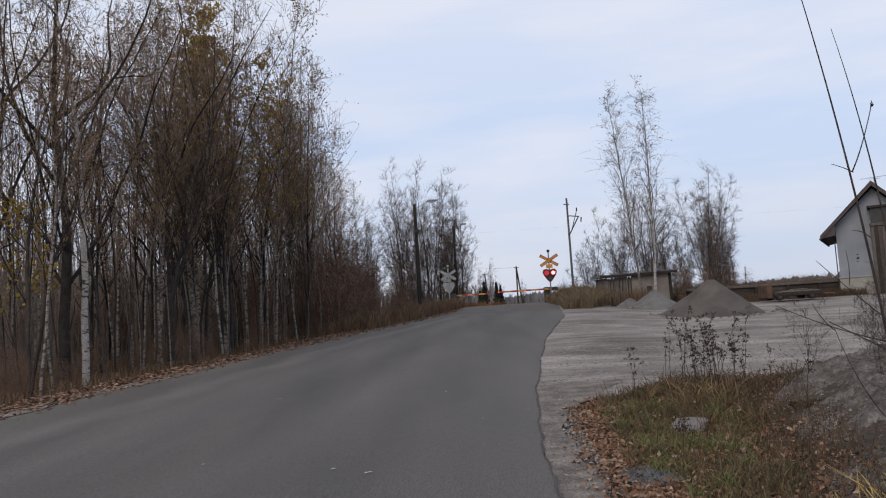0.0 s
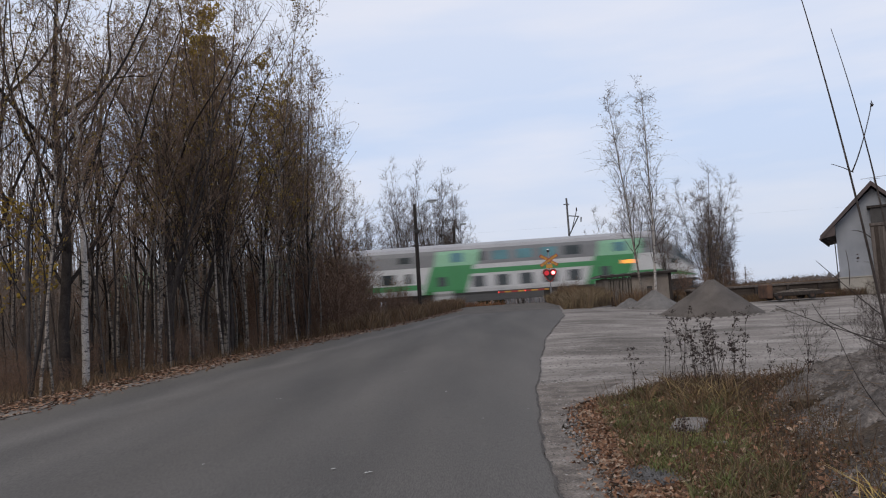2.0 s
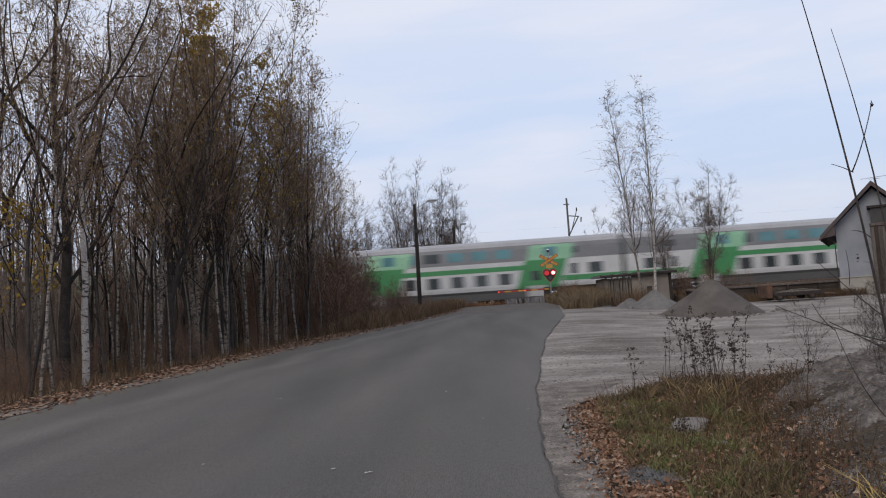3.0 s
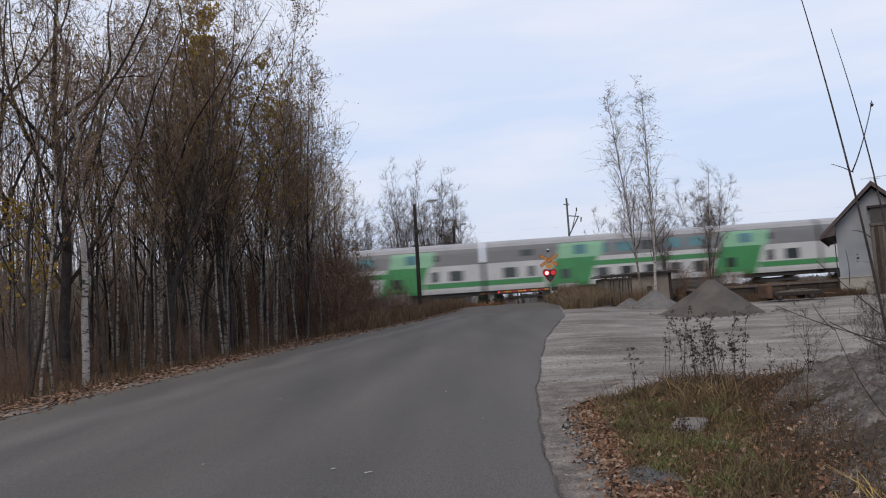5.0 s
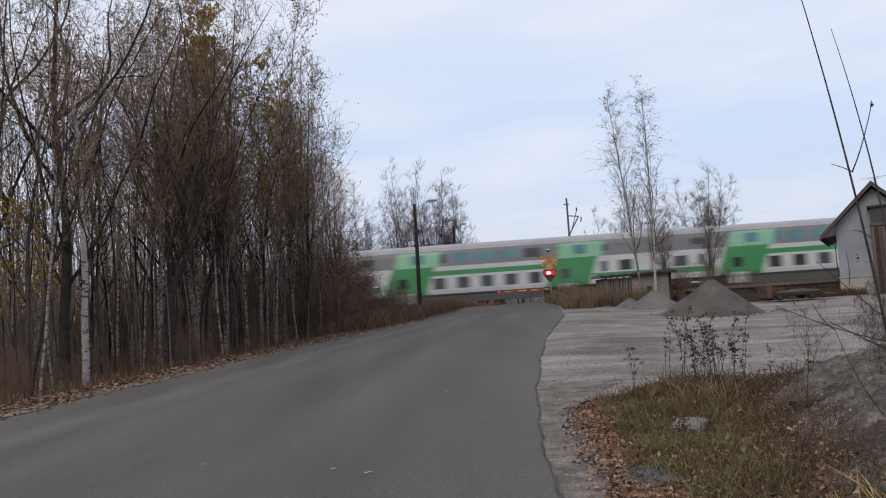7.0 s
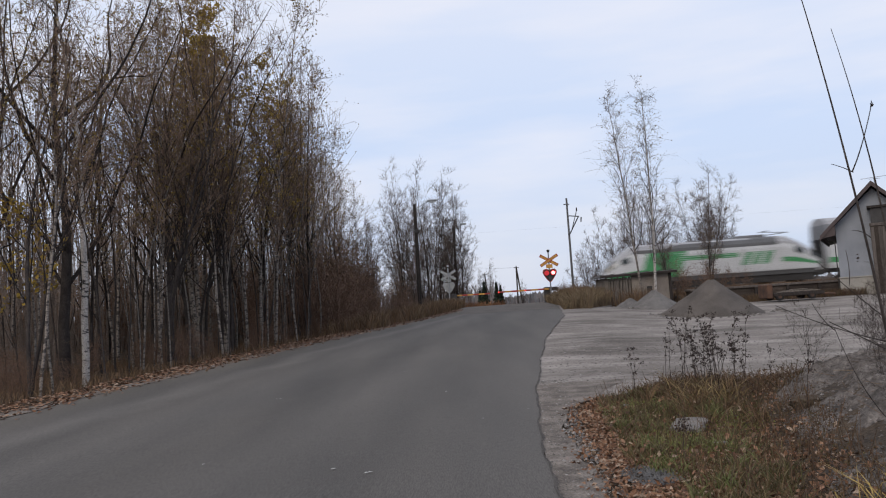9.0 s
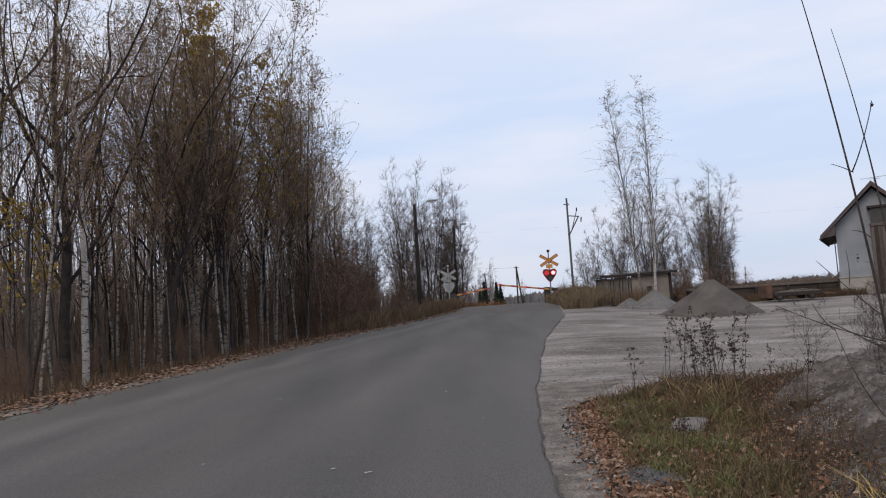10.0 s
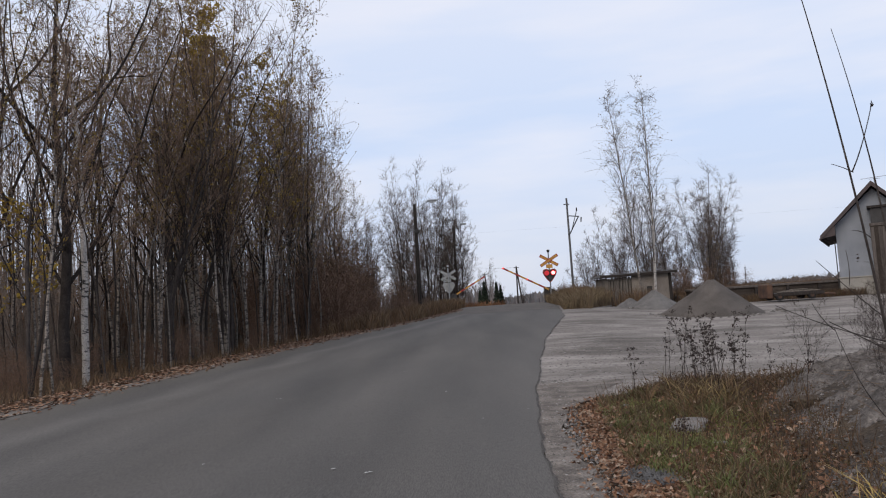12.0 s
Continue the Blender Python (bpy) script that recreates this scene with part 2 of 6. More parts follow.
M_WHITE = mat("white_coach_paint", (0.53, 0.535, 0.545), (0.46, 0.465, 0.475), 0.7, 0.35, 0.0)
M_ROOFGREY = mat("light_grey_roof", (0.32, 0.32, 0.33), (0.27, 0.27, 0.28), 0.8, 0.5, 0.0)
M_BAND = mat("dark_grey_band", (0.165, 0.168, 0.178), (0.14, 0.143, 0.15), 0.8, 0.4, 0.0)
M_GREEN = mat("bright_green_paint", (0.055, 0.245, 0.092), (0.05, 0.215, 0.082), 0.8, 0.4, 0.0)
M_PALEGREEN = mat("pale_green_paint", (0.22, 0.43, 0.28), (0.19, 0.38, 0.25), 0.8, 0.4, 0.0)
M_UNDER = mat("dark_underframe", (0.045, 0.042, 0.042), (0.03, 0.028, 0.028), 3.0, 0.8, 0.2)
M_SKIRT = mat("grey_skirt", (0.10, 0.10, 0.103), (0.08, 0.08, 0.082), 2.0, 0.6, 0.0)
M_GLASS = mat("tinted_window_glass", (0.035, 0.045, 0.048), (0.055, 0.06, 0.062), 0.6, 0.08, 0.0)
M_GLASS_TEAL = mat("teal_window_glass", (0.10, 0.24, 0.27), (0.07, 0.15, 0.17), 0.6, 0.08, 0.0)
M_GANGWAY = mat("gangway_rubber", (0.03, 0.03, 0.032), None, 4.0, 0.9)
M_RED = mat("red_paint", (0.33, 0.04, 0.03), (0.25, 0.032, 0.026), 3.0, 0.5, 0.0)
M_YELLOW = mat("yellow_sign_paint", (0.52, 0.27, 0.045), (0.44, 0.22, 0.04), 5.0, 0.5, 0.0)
M_BLACK = mat("black_signal_board", (0.02, 0.018, 0.018), None, 4.0, 0.6, 0.0)
M_SIGNBACK = mat("grey_sign_back", (0.24, 0.25, 0.25), None, 4.0, 0.5, 0.0)
M_STEEL = mat("galvanised_steel", (0.27, 0.28, 0.30), (0.20, 0.21, 0.22), 5.0, 0.5, 0.1, 60.0, 0.4)
M_DARKWOOD = mat("tarred_pole_wood", (0.048, 0.040, 0.036), (0.028, 0.024, 0.023), 3.0, 0.85, 0.4, 40.0, stretch_by=(6, 6, 0.5))
M_GREYWOOD = mat("weathered_grey_wood", (0.185, 0.162, 0.142), (0.10, 0.086, 0.076), 2.5, 0.9, 0.4, 40.0, stretch_by=(5, 5, 0.5))
M_BROWNWOOD = mat("dark_brown_planks", (0.07, 0.056, 0.047), (0.044, 0.035, 0.03), 1.5, 0.85, 0.4, 30.0, spread=0.25)
M_BARNWOOD = mat("weathered_barn_planks", (0.115, 0.099, 0.09), (0.07, 0.06, 0.055), 2.5, 0.9, 0.4, 40.0, stretch_by=(5, 5, 0.5), spread=0.2)
M_MAST = mat("dark_mast_steel", (0.11, 0.108, 0.112), (0.075, 0.073, 0.076), 5.0, 0.6, 0.1, 60.0, 0.3)
M_SHEDWALL = mat("stained_render", (0.25, 0.218, 0.19), (0.165, 0.142, 0.124), 1.1, 0.9, 0.3, 25.0)
M_SHEDROOF = mat("grey_felt_roof", (0.20, 0.195, 0.20), (0.13, 0.125, 0.13), 2.0, 0.85, 0.3)
# white render toned down to blue-grey: the gable's sky-lit shade is in the colour
M_HOUSEWALL = mat("shaded_white_render", (0.265, 0.283, 0.32), (0.215, 0.23, 0.26), 0.9, 0.85, 0.2, 40.0)
M_PLINTH = mat("cream_plinth", (0.34, 0.325, 0.3), (0.26, 0.247, 0.228), 1.2, 0.9, 0.3)
M_ROOFRED = mat("dark_red_roof_sheet", (0.052, 0.032, 0.033), (0.034, 0.023, 0.024), 1.5, 0.6, 0.2)
M_ROOFTOP = mat("grey_tile_roof", (0.22, 0.2, 0.19), (0.16, 0.15, 0.145), 2.0, 0.8, 0.3)
M_RUST = mat("rusty_steel", (0.115, 0.066, 0.045), (0.06, 0.042, 0.036), 3.0, 0.85, 0.4)
M_TYRE = mat("tyre_rubber", (0.022, 0.022, 0.022), None, 6.0, 0.9)
M_SPRUCE = island_mat("spruce_needles", [(0.018, 0.028, 0.02), (0.03, 0.042, 0.026), (0.024, 0.032, 0.024)])
# greyed, lightened tones: distance haze painted into the wood's colour
M_HAZYWOOD = island_mat("far_wood", [(0.15, 0.135, 0.135), (0.18, 0.162, 0.158), (0.115, 0.118, 0.12), (0.16, 0.155, 0.162)])
M_MOSS = island_mat("green_moss", [(0.14, 0.155, 0.045), (0.17, 0.165, 0.055), (0.10, 0.112, 0.036), (0.19, 0.165, 0.07)])
M_HERB = island_mat("dark_dead_herbs", [(0.085, 0.055, 0.036), (0.06, 0.042, 0.032), (0.12, 0.07, 0.04), (0.07, 0.062, 0.032)])
M_HEDGE = island_mat("rust_hedge", [(0.16, 0.075, 0.035), (0.11, 0.055, 0.03), (0.2, 0.105, 0.05)])
M_LAMPRED = glow_mat("lit_red_lens", (1.0, 0.16, 0.15), 9.0)
M_LENSRED = glow_mat("dim_red_lens", (0.5, 0.02, 0.03), 0.45)
M_ARMLAMP = glow_mat("small_red_lens", (0.9, 0.06, 0.05), 1.2)
M_ORANGE = glow_mat("orange_display", (1.0, 0.33, 0.06), 1.0)
M_LAMPGLASS = mat("lamp_cover", (0.6, 0.62, 0.64), None, 5.0, 0.2, 0.0)


# ---------------------------------------------------------------- mesh helpers
def mesh_of(name, verts, faces, material, smooth=False):
    me = bpy.data.meshes.new(name)
    me.from_pydata([tuple(v) for v in verts], [], [tuple(f) for f in faces])
    me.materials.append(material)
    if smooth:
        me.polygons.foreach_set("use_smooth", [True] * len(me.polygons))
    me.update()
    return me


def part(name, bm, material, parent=None, label=""):
    """Links a bmesh or a mesh as one object, under its thing when one is given."""
    if isinstance(bm, bmesh.types.BMesh):
        me = bpy.data.meshes.new(name)
        bm.to_mesh(me)
        bm.free()
        me.materials.append(material)
    else:
        me = bm
    ob = new(name, me)
    ob.parent = parent
    return tagged(ob, label) if label else ob


def thing(name, m, label, category, group="", kind=""):
    ob = new(name)
    ob.matrix_basis = m
    return tagged(ob, label, category, group, kind)


def box(bm, x0, x1, y0, y1, z0, z1, bevel=0.0, m=None):
    made = bmesh.ops.create_cube(bm, size=1.0)["verts"]
    t = Matrix.Translation(((x0 + x1) / 2, (y0 + y1) / 2, (z0 + z1) / 2)) @ Matrix.Diagonal((x1 - x0, y1 - y0, z1 - z0, 1))
    bmesh.ops.transform(bm, matrix=(m or Matrix()) @ t, verts=made)
    if bevel:
        edges = {e for v in made for e in v.link_edges}
        bmesh.ops.bevel(bm, geom=list(edges), offset=bevel, segments=1, affect="EDGES", profile=0.5)
    return bm


def boxed(x0, x1, y0, y1, z0, z1, bevel=0.0, m=None):
    return box(bmesh.new(), x0, x1, y0, y1, z0, z1, bevel, m)


def rod(bm, a, b, r0, r1=None, sides=10):
    """A tapered round bar from a to b."""
    a, b = Vector(a), Vector(b)
    made = bmesh.ops.create_cone(bm, cap_ends=True, segments=sides, radius1=r0, radius2=r1 if r1 is not None else r0, depth=(b - a).length)["verts"]
    bmesh.ops.transform(bm, matrix=Matrix.Translation((a + b) / 2) @ (b - a).to_track_quat("Z", "Y").to_matrix().to_4x4(), verts=made)
    return bm


def rodded(a, b, r0, r1=None, sides=10):
    return rod(bmesh.new(), a, b, r0, r1, sides)


def prism(outline, y0, y1):
    """A plate with an outline in x and z, from y0 to y1."""
    n = len(outline)
    bm = bmesh.new()
    f = [bm.verts.new((x, y0, z)) for x, z in outline]
    b = [bm.verts.new((x, y1, z)) for x, z in outline]
    bm.faces.new(f)
    bm.faces.new(b[::-1])
    for i in range(n):
        bm.faces.new((f[i], b[i], b[(i + 1) % n], f[(i + 1) % n]))
    bmesh.ops.recalc_face_normals(bm, faces=bm.faces)
    return bm


def tubes(p0, p1, r0, r1, sides):
    """Vertices and faces of many open tapered tubes at once."""
    p0, p1 = np.asarray(p0, float), np.asarray(p1, float)
    d = p1 - p0
    d /= np.linalg.norm(d, axis=1, keepdims=True) + 1e-9
    ref = np.where(np.abs(d[:, 2:3]) > 0.9, (1.0, 0, 0), (0, 0, 1.0))
    u = np.cross(d, ref)
    u /= np.linalg.norm(u, axis=1, keepdims=True)
    w = np.cross(d, u)
    a = np.arange(sides) * 2 * np.pi / sides
    ring = u[:, None] * np.cos(a)[None, :, None] + w[:, None] * np.sin(a)[None, :, None]
    v = np.concatenate([p0[:, None] + ring * np.asarray(r0)[:, None, None], p1[:, None] + ring * np.asarray(r1)[:, None, None]], 1).reshape(-1, 3)
    k = np.arange(sides)
    f = np.stack([k, (k + 1) % sides, sides + (k + 1) % sides, sides + k], 1)
    f = (f[None] + (np.arange(len(p0)) * 2 * sides)[:, None, None]).reshape(-1, 4)
    return v, f


def chain(segs, sides):
    """Vertices and faces of bent tubes: pieces that follow one another share their rings."""
    v, f, last = [], [], None
    ang = [2 * math.pi * k / sides for k in range(sides)]
    u = Vector((1, 0, 0))
    for s in segs:
        a, b = Vector(s[0:3]), Vector(s[3:6])
        d = (b - a).normalized()
        if last is None or (last - a).length > 1e-5:
            u = d.orthogonal().normalized()
            w = d.cross(u)
            v += [tuple(a + (u * math.cos(t) + w * math.sin(t)) * s[6]) for t in ang]
        u = (u - d * u.dot(d)).normalized()
        w = d.cross(u)
        n = len(v) - sides
        v += [tuple(b + (u * math.cos(t) + w * math.sin(t)) * s[7]) for t in ang]
        f += [(n + k, n + (k + 1) % sides, n + sides + (k + 1) % sides, n + sides + k) for k in range(sides)]
        last = b
    return v, f


def tube_mesh(name, segs, sides, material):
    v, f = chain(segs, sides)
    return mesh_of(name, v, f, material, True)


def flakes(name, centres, size, material, rng, flat=0.0, ratio=0.6):
    """Many small leaf-shaped plates; flat: 1 for lying, 0 for any tilt."""
    n = len(centres)
    c = np.asarray(centres, float)
    nrm = rng.normal(size=(n, 3)) * (1 - flat) + np.array([0, 0, 1.0]) * (flat + 0.01)
    nrm /= np.linalg.norm(nrm, axis=1, keepdims=True)
    u = np.cross(nrm, rng.normal(size=(n, 3)))
    u /= np.linalg.norm(u, axis=1, keepdims=True)
    w = np.cross(nrm, u)
    s = (size * rng.uniform(0.6, 1.3, n))[:, None]
    v = np.stack([c - u * s, c - w * s * ratio + nrm * s * 0.15, c + u * s, c + w * s * ratio + nrm * s * 0.15], 1).reshape(-1, 3)
    f = np.arange(4 * n).reshape(n, 4)
    return mesh_of(name, v.tolist(), f.tolist(), material)


def blades(name, roots, heights, width, lean, material, rng):
    """Grass: each blade a bent strip of two pieces."""
    n = len(roots)
    r = np.asarray(roots, float)
    h = np.asarray(heights, float)[:, None]
    a = rng.uniform(0, 2 * np.pi, n)
    side = np.stack([np.cos(a), np.sin(a), np.zeros(n)], 1) * width
    b = rng.uniform(0, 2 * np.pi, n)
    out = np.stack([np.cos(b), np.sin(b), np.zeros(n)], 1) * h * (lean * rng.uniform(0.3, 1.3, n))[:, None]
    up = np.array([0, 0, 1.0])
    m, t = r + up * h * 0.6 + out * 0.45, r + up * h * 0.92 + out * 1.2
    v = np.stack([r - side, r + side, m + side * 0.8, m - side * 0.8, t], 1).reshape(-1, 3)
    i = np.arange(n) * 5
    me = bpy.data.meshes.new(name)
    faces = np.concatenate([np.stack([i, i + 1, i + 2, i + 3], 1), np.stack([i + 3, i + 2, i + 4, i + 4], 1)])
    me.from_pydata([tuple(x) for x in v.tolist()], [], [tuple(f[:3]) if f[2] == f[3] else tuple(f) for f in faces.tolist()])
    me.materials.append(material)
    return me


def ribbons(p0, p1, width, rng):
    """Vertices and faces of many thin flat twigs."""
    p0, p1 = np.asarray(p0, float), np.asarray(p1, float)
    u = np.cross(p1 - p0, rng.normal(size=p0.shape))
    u *= width / (np.linalg.norm(u, axis=1, keepdims=True) + 1e-9)
    v = np.stack([p0 - u, p0 + u, p1 + u * 0.5, p1 - u * 0.5], 1).reshape(-1, 3)
    return v, np.arange(4 * len(p0)).reshape(-1, 4)


# ---------------------------------------------------------------- the lie of the land
ROAD_LEFT = [(-60, -10), (0, -9.0), (13.4, -7.85), (15.8, -7.45), (18.9, -6.85), (23.4, -5.9), (29.7, -4.2), (35.3, -2.4), (40.8, -0.95), (46.7, 0.3), (53.6, 0.95), (60, 1.6), (75, 3.2), (140, 9.0)]
ROAD_RIGHT = [(-60, -0.6), (0, 0.5), (6.0, 0.76), (9.3, 1.0), (11.8, 1.28), (16.8, 1.95), (23, 2.88), (30.4, 4.38), (34, 5.15), (45, 6.5), (58, 7.3), (75, 8.7), (140, 14.0)]
TRACK_AT, TRACK_TURN, RAIL_Z = Vector((10.0, 62.5, 0.0)), -2.6, 1.45
TRACK_DIR = Vector((math.cos(radians(TRACK_TURN)), math.sin(radians(TRACK_TURN)), 0))


def along(table, y):
    return np.interp(y, [p[0] for p in table], [p[1] for p in table])


def sstep(v):
    v = np.clip(v, 0, 1)
    return v * v * (3 - 2 * v)


def rough(x, y, scale, octaves=3):
    """Smooth unevenness about zero, from crossed waves."""
    z = 0.0
    for i in range(octaves):
        k = scale * 1.9 ** i
        z = z + (np.sin(x * k + 1.7 * i + 0.6 * np.sin(y * k * 0.7)) * np.sin(y * k * 1.13 + 2.3 * i + 0.5 * np.sin(x * k * 0.9))) / 1.8 ** i
    return z / 2


def height(x, y):
    x, y = np.asarray(x, float), np.asarray(y, float)
    left, right = along(ROAD_LEFT, y), along(ROAD_RIGHT, y)
    rise = 1.42 * sstep((y - 3) / 58) * (1 - 0.6 * sstep((y - 66) / 50))
    yard = 0.72 * sstep((y - 8) / 45)
    off_r, off_l = x - right, left - x
    b = sstep((off_r - 0.5) / 5.5)
    z = rise * (1 - b) + yard * b
    z = z * (1 - 0.45 * sstep((off_l - 1.2) / 6.0)) - 0.30 * sstep((off_l - 1.0) / 1.8) + 0.2 * sstep((off_l - 3.5) / 4.0)
    wild = np.maximum(sstep((off_l - 0.7) / 1.5), sstep((off_r - 0.5) / 2.0) * sstep((13.4 - y) / 1.5))
    z = z + wild * 0.06 * rough(x, y, 1.7)
    across = (y - TRACK_AT.y) * TRACK_DIR.x - (x - TRACK_AT.x) * TRACK_DIR.y
    bed = 1.22 - 3.0 * sstep((np.abs(across) - 2.4) / 7.0)
    on_road = np.clip(sstep((off_r + 0.6) / 0.8) + sstep((off_l + 0.6) / 0.8), 0, 1)
    z = np.where(on_road > 0, np.maximum(z, bed * on_road), z)
    # level ground behind the loading platform's face
    z = np.maximum(z, 1.3 * sstep((x - 14.2) / 0.6) * sstep((y - 46.6) / 0.5) * (1 - sstep((y - 66) / 6)))
    # the grey soil bank beside the yard entrance, and the grassy hollow before it
    bank = sstep((x - 2.35 - 0.34 * (y - 5.9)) / 1.9) * sstep((y - 1.0) / 3.0) * sstep((13.0 - y) / 2.8)
    z = z + bank * (0.55 + 0.07 * rough(x, y, 2.4))
    z = z - 0.10 * np.exp(-((x - 2.7) ** 2 + (y - 8.6) ** 2) / 1.2)
    far = sstep((np.hypot(x, y) - 150) / 250)
    return z * (1 - far)


def sheet(name, xs, ys, lift, material, label="", category="", kind="structure"):
    """A surface that follows the ground over a grid."""
    X, Y = np.meshgrid(xs, ys)
    return grid_of(name, X, Y, lift, material, label, category, kind)


def grid_of(name, X, Y, lift, material, label="", category="", kind="structure", across=None):
    Z = height(X, Y) + lift
    v = np.stack([X, Y, Z], -1).reshape(-1, 3)
    r, c = X.shape
    i = (np.arange(r - 1)[:, None] * c + np.arange(c - 1)[None]).reshape(-1)
    f = np.stack([i, i + 1, i + c + 1, i + c], 1)
    me = mesh_of(name, v.tolist(), f.tolist(), material, True)
    if across is not None:
        me.attributes.new("across", "FLOAT", "POINT").data.foreach_set("value", np.tile(across, r))
    return tagged(new(name, me), label, category, kind=kind)


def strip(name, left_of, right_of, y0, y1, step, columns, lift, material, label, category):
    """A surface between two lines that run up the road."""
    ys = np.arange(y0, y1 + step / 2, step)
    a, b = left_of(ys), right_of(ys)
    t = np.linspace(0, 1, columns)
    return grid_of(name, a[:, None] * (1 - t) + b[:, None] * t, np.repeat(ys[:, None], columns, 1), lift, material, label, category, across=t)


def reach(fine0, fine1, step, far0, far1):
    mid = np.arange(fine0, fine1 + step / 2, step)
    up = fine1 + (far1 - fine1) * np.linspace(0, 1, 30)[1:] ** 2.6
    down = fine0 - (fine0 - far0) * np.linspace(0, 1, 30)[1:] ** 2.6
    return np.concatenate([down[::-1], mid, up])


sheet("ground", reach(-12, 16, 0.25, -2400, 2400), reach(2, 70, 0.4, -2400, 3000), -0.02, M_SOIL, "brown soil with dead grass and moss", "ground")


def jag(y):
    """How the broken asphalt edge wanders to and fro."""
    return 0.02 * np.sin(y * 1.3 + 1) + 0.012 * np.sin(y * 3.9) + 0.006 * np.sin(y * 9.7 + 2) + 0.003 * np.sin(y * 23.1)


strip("road", lambda y: along(ROAD_LEFT, y), lambda y: along(ROAD_RIGHT, y) + jag(y), -60, 140, 0.1, 13, 0.02, M_ASPHALT, "worn grey asphalt road rising to the crossing", "road")
strip("older_road", lambda y: along(ROAD_LEFT, y) + 0.05, lambda y: along(ROAD_RIGHT, y) - 0.05, 41.5, 60, 0.5, 9, 0.026, M_OLDROAD, "older brownish asphalt before the crossing", "road")
strip("road_edge", lambda y: along(ROAD_RIGHT, y) + jag(y) - 0.012, lambda y: along(ROAD_RIGHT, y) + jag(y) + 0.010 + 0.006 * np.sin(y * 2.3 + 1) + 0.006 * np.sin(y * 9.1), -10, 58, 0.1, 4, 0.025, M_SEAM, "crumbled dark asphalt edge", "road edge")
strip("gravel_shoulder", lambda y: along(ROAD_RIGHT, y) - 0.02, lambda y: along(ROAD_RIGHT, y) + 0.32 + 0.05 * np.sin(y * 1.3) + 0.04 * np.sin(y * 4.1) + 1.2 * sstep((y - 9.5) / 4), -10, 13, 0.2, 5, 0.014, M_SHOULDER, "narrow strip of loose grey gravel", "gravel")
strip("verge", lambda y: along(ROAD_LEFT, y) - 0.25, lambda y: along(ROAD_LEFT, y) + 0.26 + 0.12 * np.sin(y * 1.1) + 0.06 * np.sin(y * 3.7), -10, 50, 0.3, 5, 0.03, M_SHOULDER, "sandy gravel edge strewn with leaves", "verge")


def yard_near(x):
    return 12.5 + 0.25 * np.sin(x * 1.3) + 0.12 * np.sin(x * 3.7) - 1.9 * sstep((3.6 - x) / 1.8)


xs = np.linspace(0, 1, 90) ** 1.5
tt = np.linspace(0, 1, 70) ** 1.3
YX, YY = np.zeros((70, 90)), np.zeros((70, 90))
for j in range(70):
    for i in range(90):
        x = 1.4 + 48 * xs[i]
        near, rim = yard_near(x), 46.3
        YY[j, i] = near + (rim - near) * tt[j]
        edge = along(ROAD_RIGHT, YY[j, i]) - 0.06
        YX[j, i] = edge + (x - 1.4) * (50 - edge) / 48
grid_of("yard", YX, YY, 0.006, M_YARD, "packed pale gravel yard with tyre tracks", "yard")


# ---------------------------------------------------------------- railway
def on_track(s, z=0.0, turn=0.0, side=0.0):
    """The pose at s metres along the line, as the camera's x runs there."""
    p = TRACK_AT + TRACK_DIR * (s - 10.0) + Vector((-TRACK_DIR.y, TRACK_DIR.x, 0)) * side
    return Matrix.Translation((p.x, p.y, z)) @ pose(0, 0, 0, 0, 0, TRACK_TURN + turn)


def railway():
    bed = thing("railway_track", on_track(0, RAIL_Z - 0.54), "single railway track with steel rails on grey ballast", "railway track", kind="structure")
    for a, b in ((-300, 0.5), (9.5, 300)):
        bm = bmesh.new()
        sect = [(-3.4, -0.6), (-1.7, 0.34), (1.7, 0.34), (3.4, -0.6)]
        va, vb = [bm.verts.new((a, y, z)) for y, z in sect], [bm.verts.new((b, y, z)) for y, z in sect]
        for i in range(3):
            bm.faces.new((va[i], vb[i], vb[i + 1], va[i + 1]))
        bmesh.ops.recalc_face_normals(bm, faces=bm.faces)
        part("ballast", bm, M_BALLAST, bed)
    for y in (-0.79, 0.79):
        bm = boxed(-300, 300, y - 0.035, y + 0.035, 0.42, 0.54, 0.008)
        box(bm, -300, 300, y - 0.07, y + 0.07, 0.36, 0.39)
        part("rail", bm, M_RAIL, bed)
    me = part("sleeper", boxed(-0.13, 0.13, -1.3, 1.3, 0.26, 0.40, 0.03), M_SLEEPER, bed)
    me.location.x = -40
    for i in range(1, 140):
        x = -40 + i * 0.62
        if not 0.2 < x < 9.8:
            o = new("sleeper", me.data)
            o.parent, o.location.x = bed, x
    for y0, y1 in ((-2.2, -0.86), (-0.70, 0.70), (0.86, 2.2)):
        part("crossing_panel", boxed(0.5, 9.5, y0, y1, 0.30, 0.528, 0.01), M_SEAM, bed, "dark rubber crossing panel")


railway()


# ---------------------------------------------------------------- train
PROFILE = [(0.40, 1.38), (0.95, 1.45), (1.15, 1.56), (1.40, 1.60), (3.35, 1.60), (4.30, 1.50), (4.62, 1.42), (4.90, 1.22), (5.08, 0.85), (5.17, 0.4), (5.20, 0.0)]
LOCO_PROFILE = [(0.40, 1.30), (1.10, 1.42), (1.35, 1.50), (3.0, 1.50), (3.55, 1.40), (3.85, 1.15), (4.02, 0.6), (4.05, 0.0)]


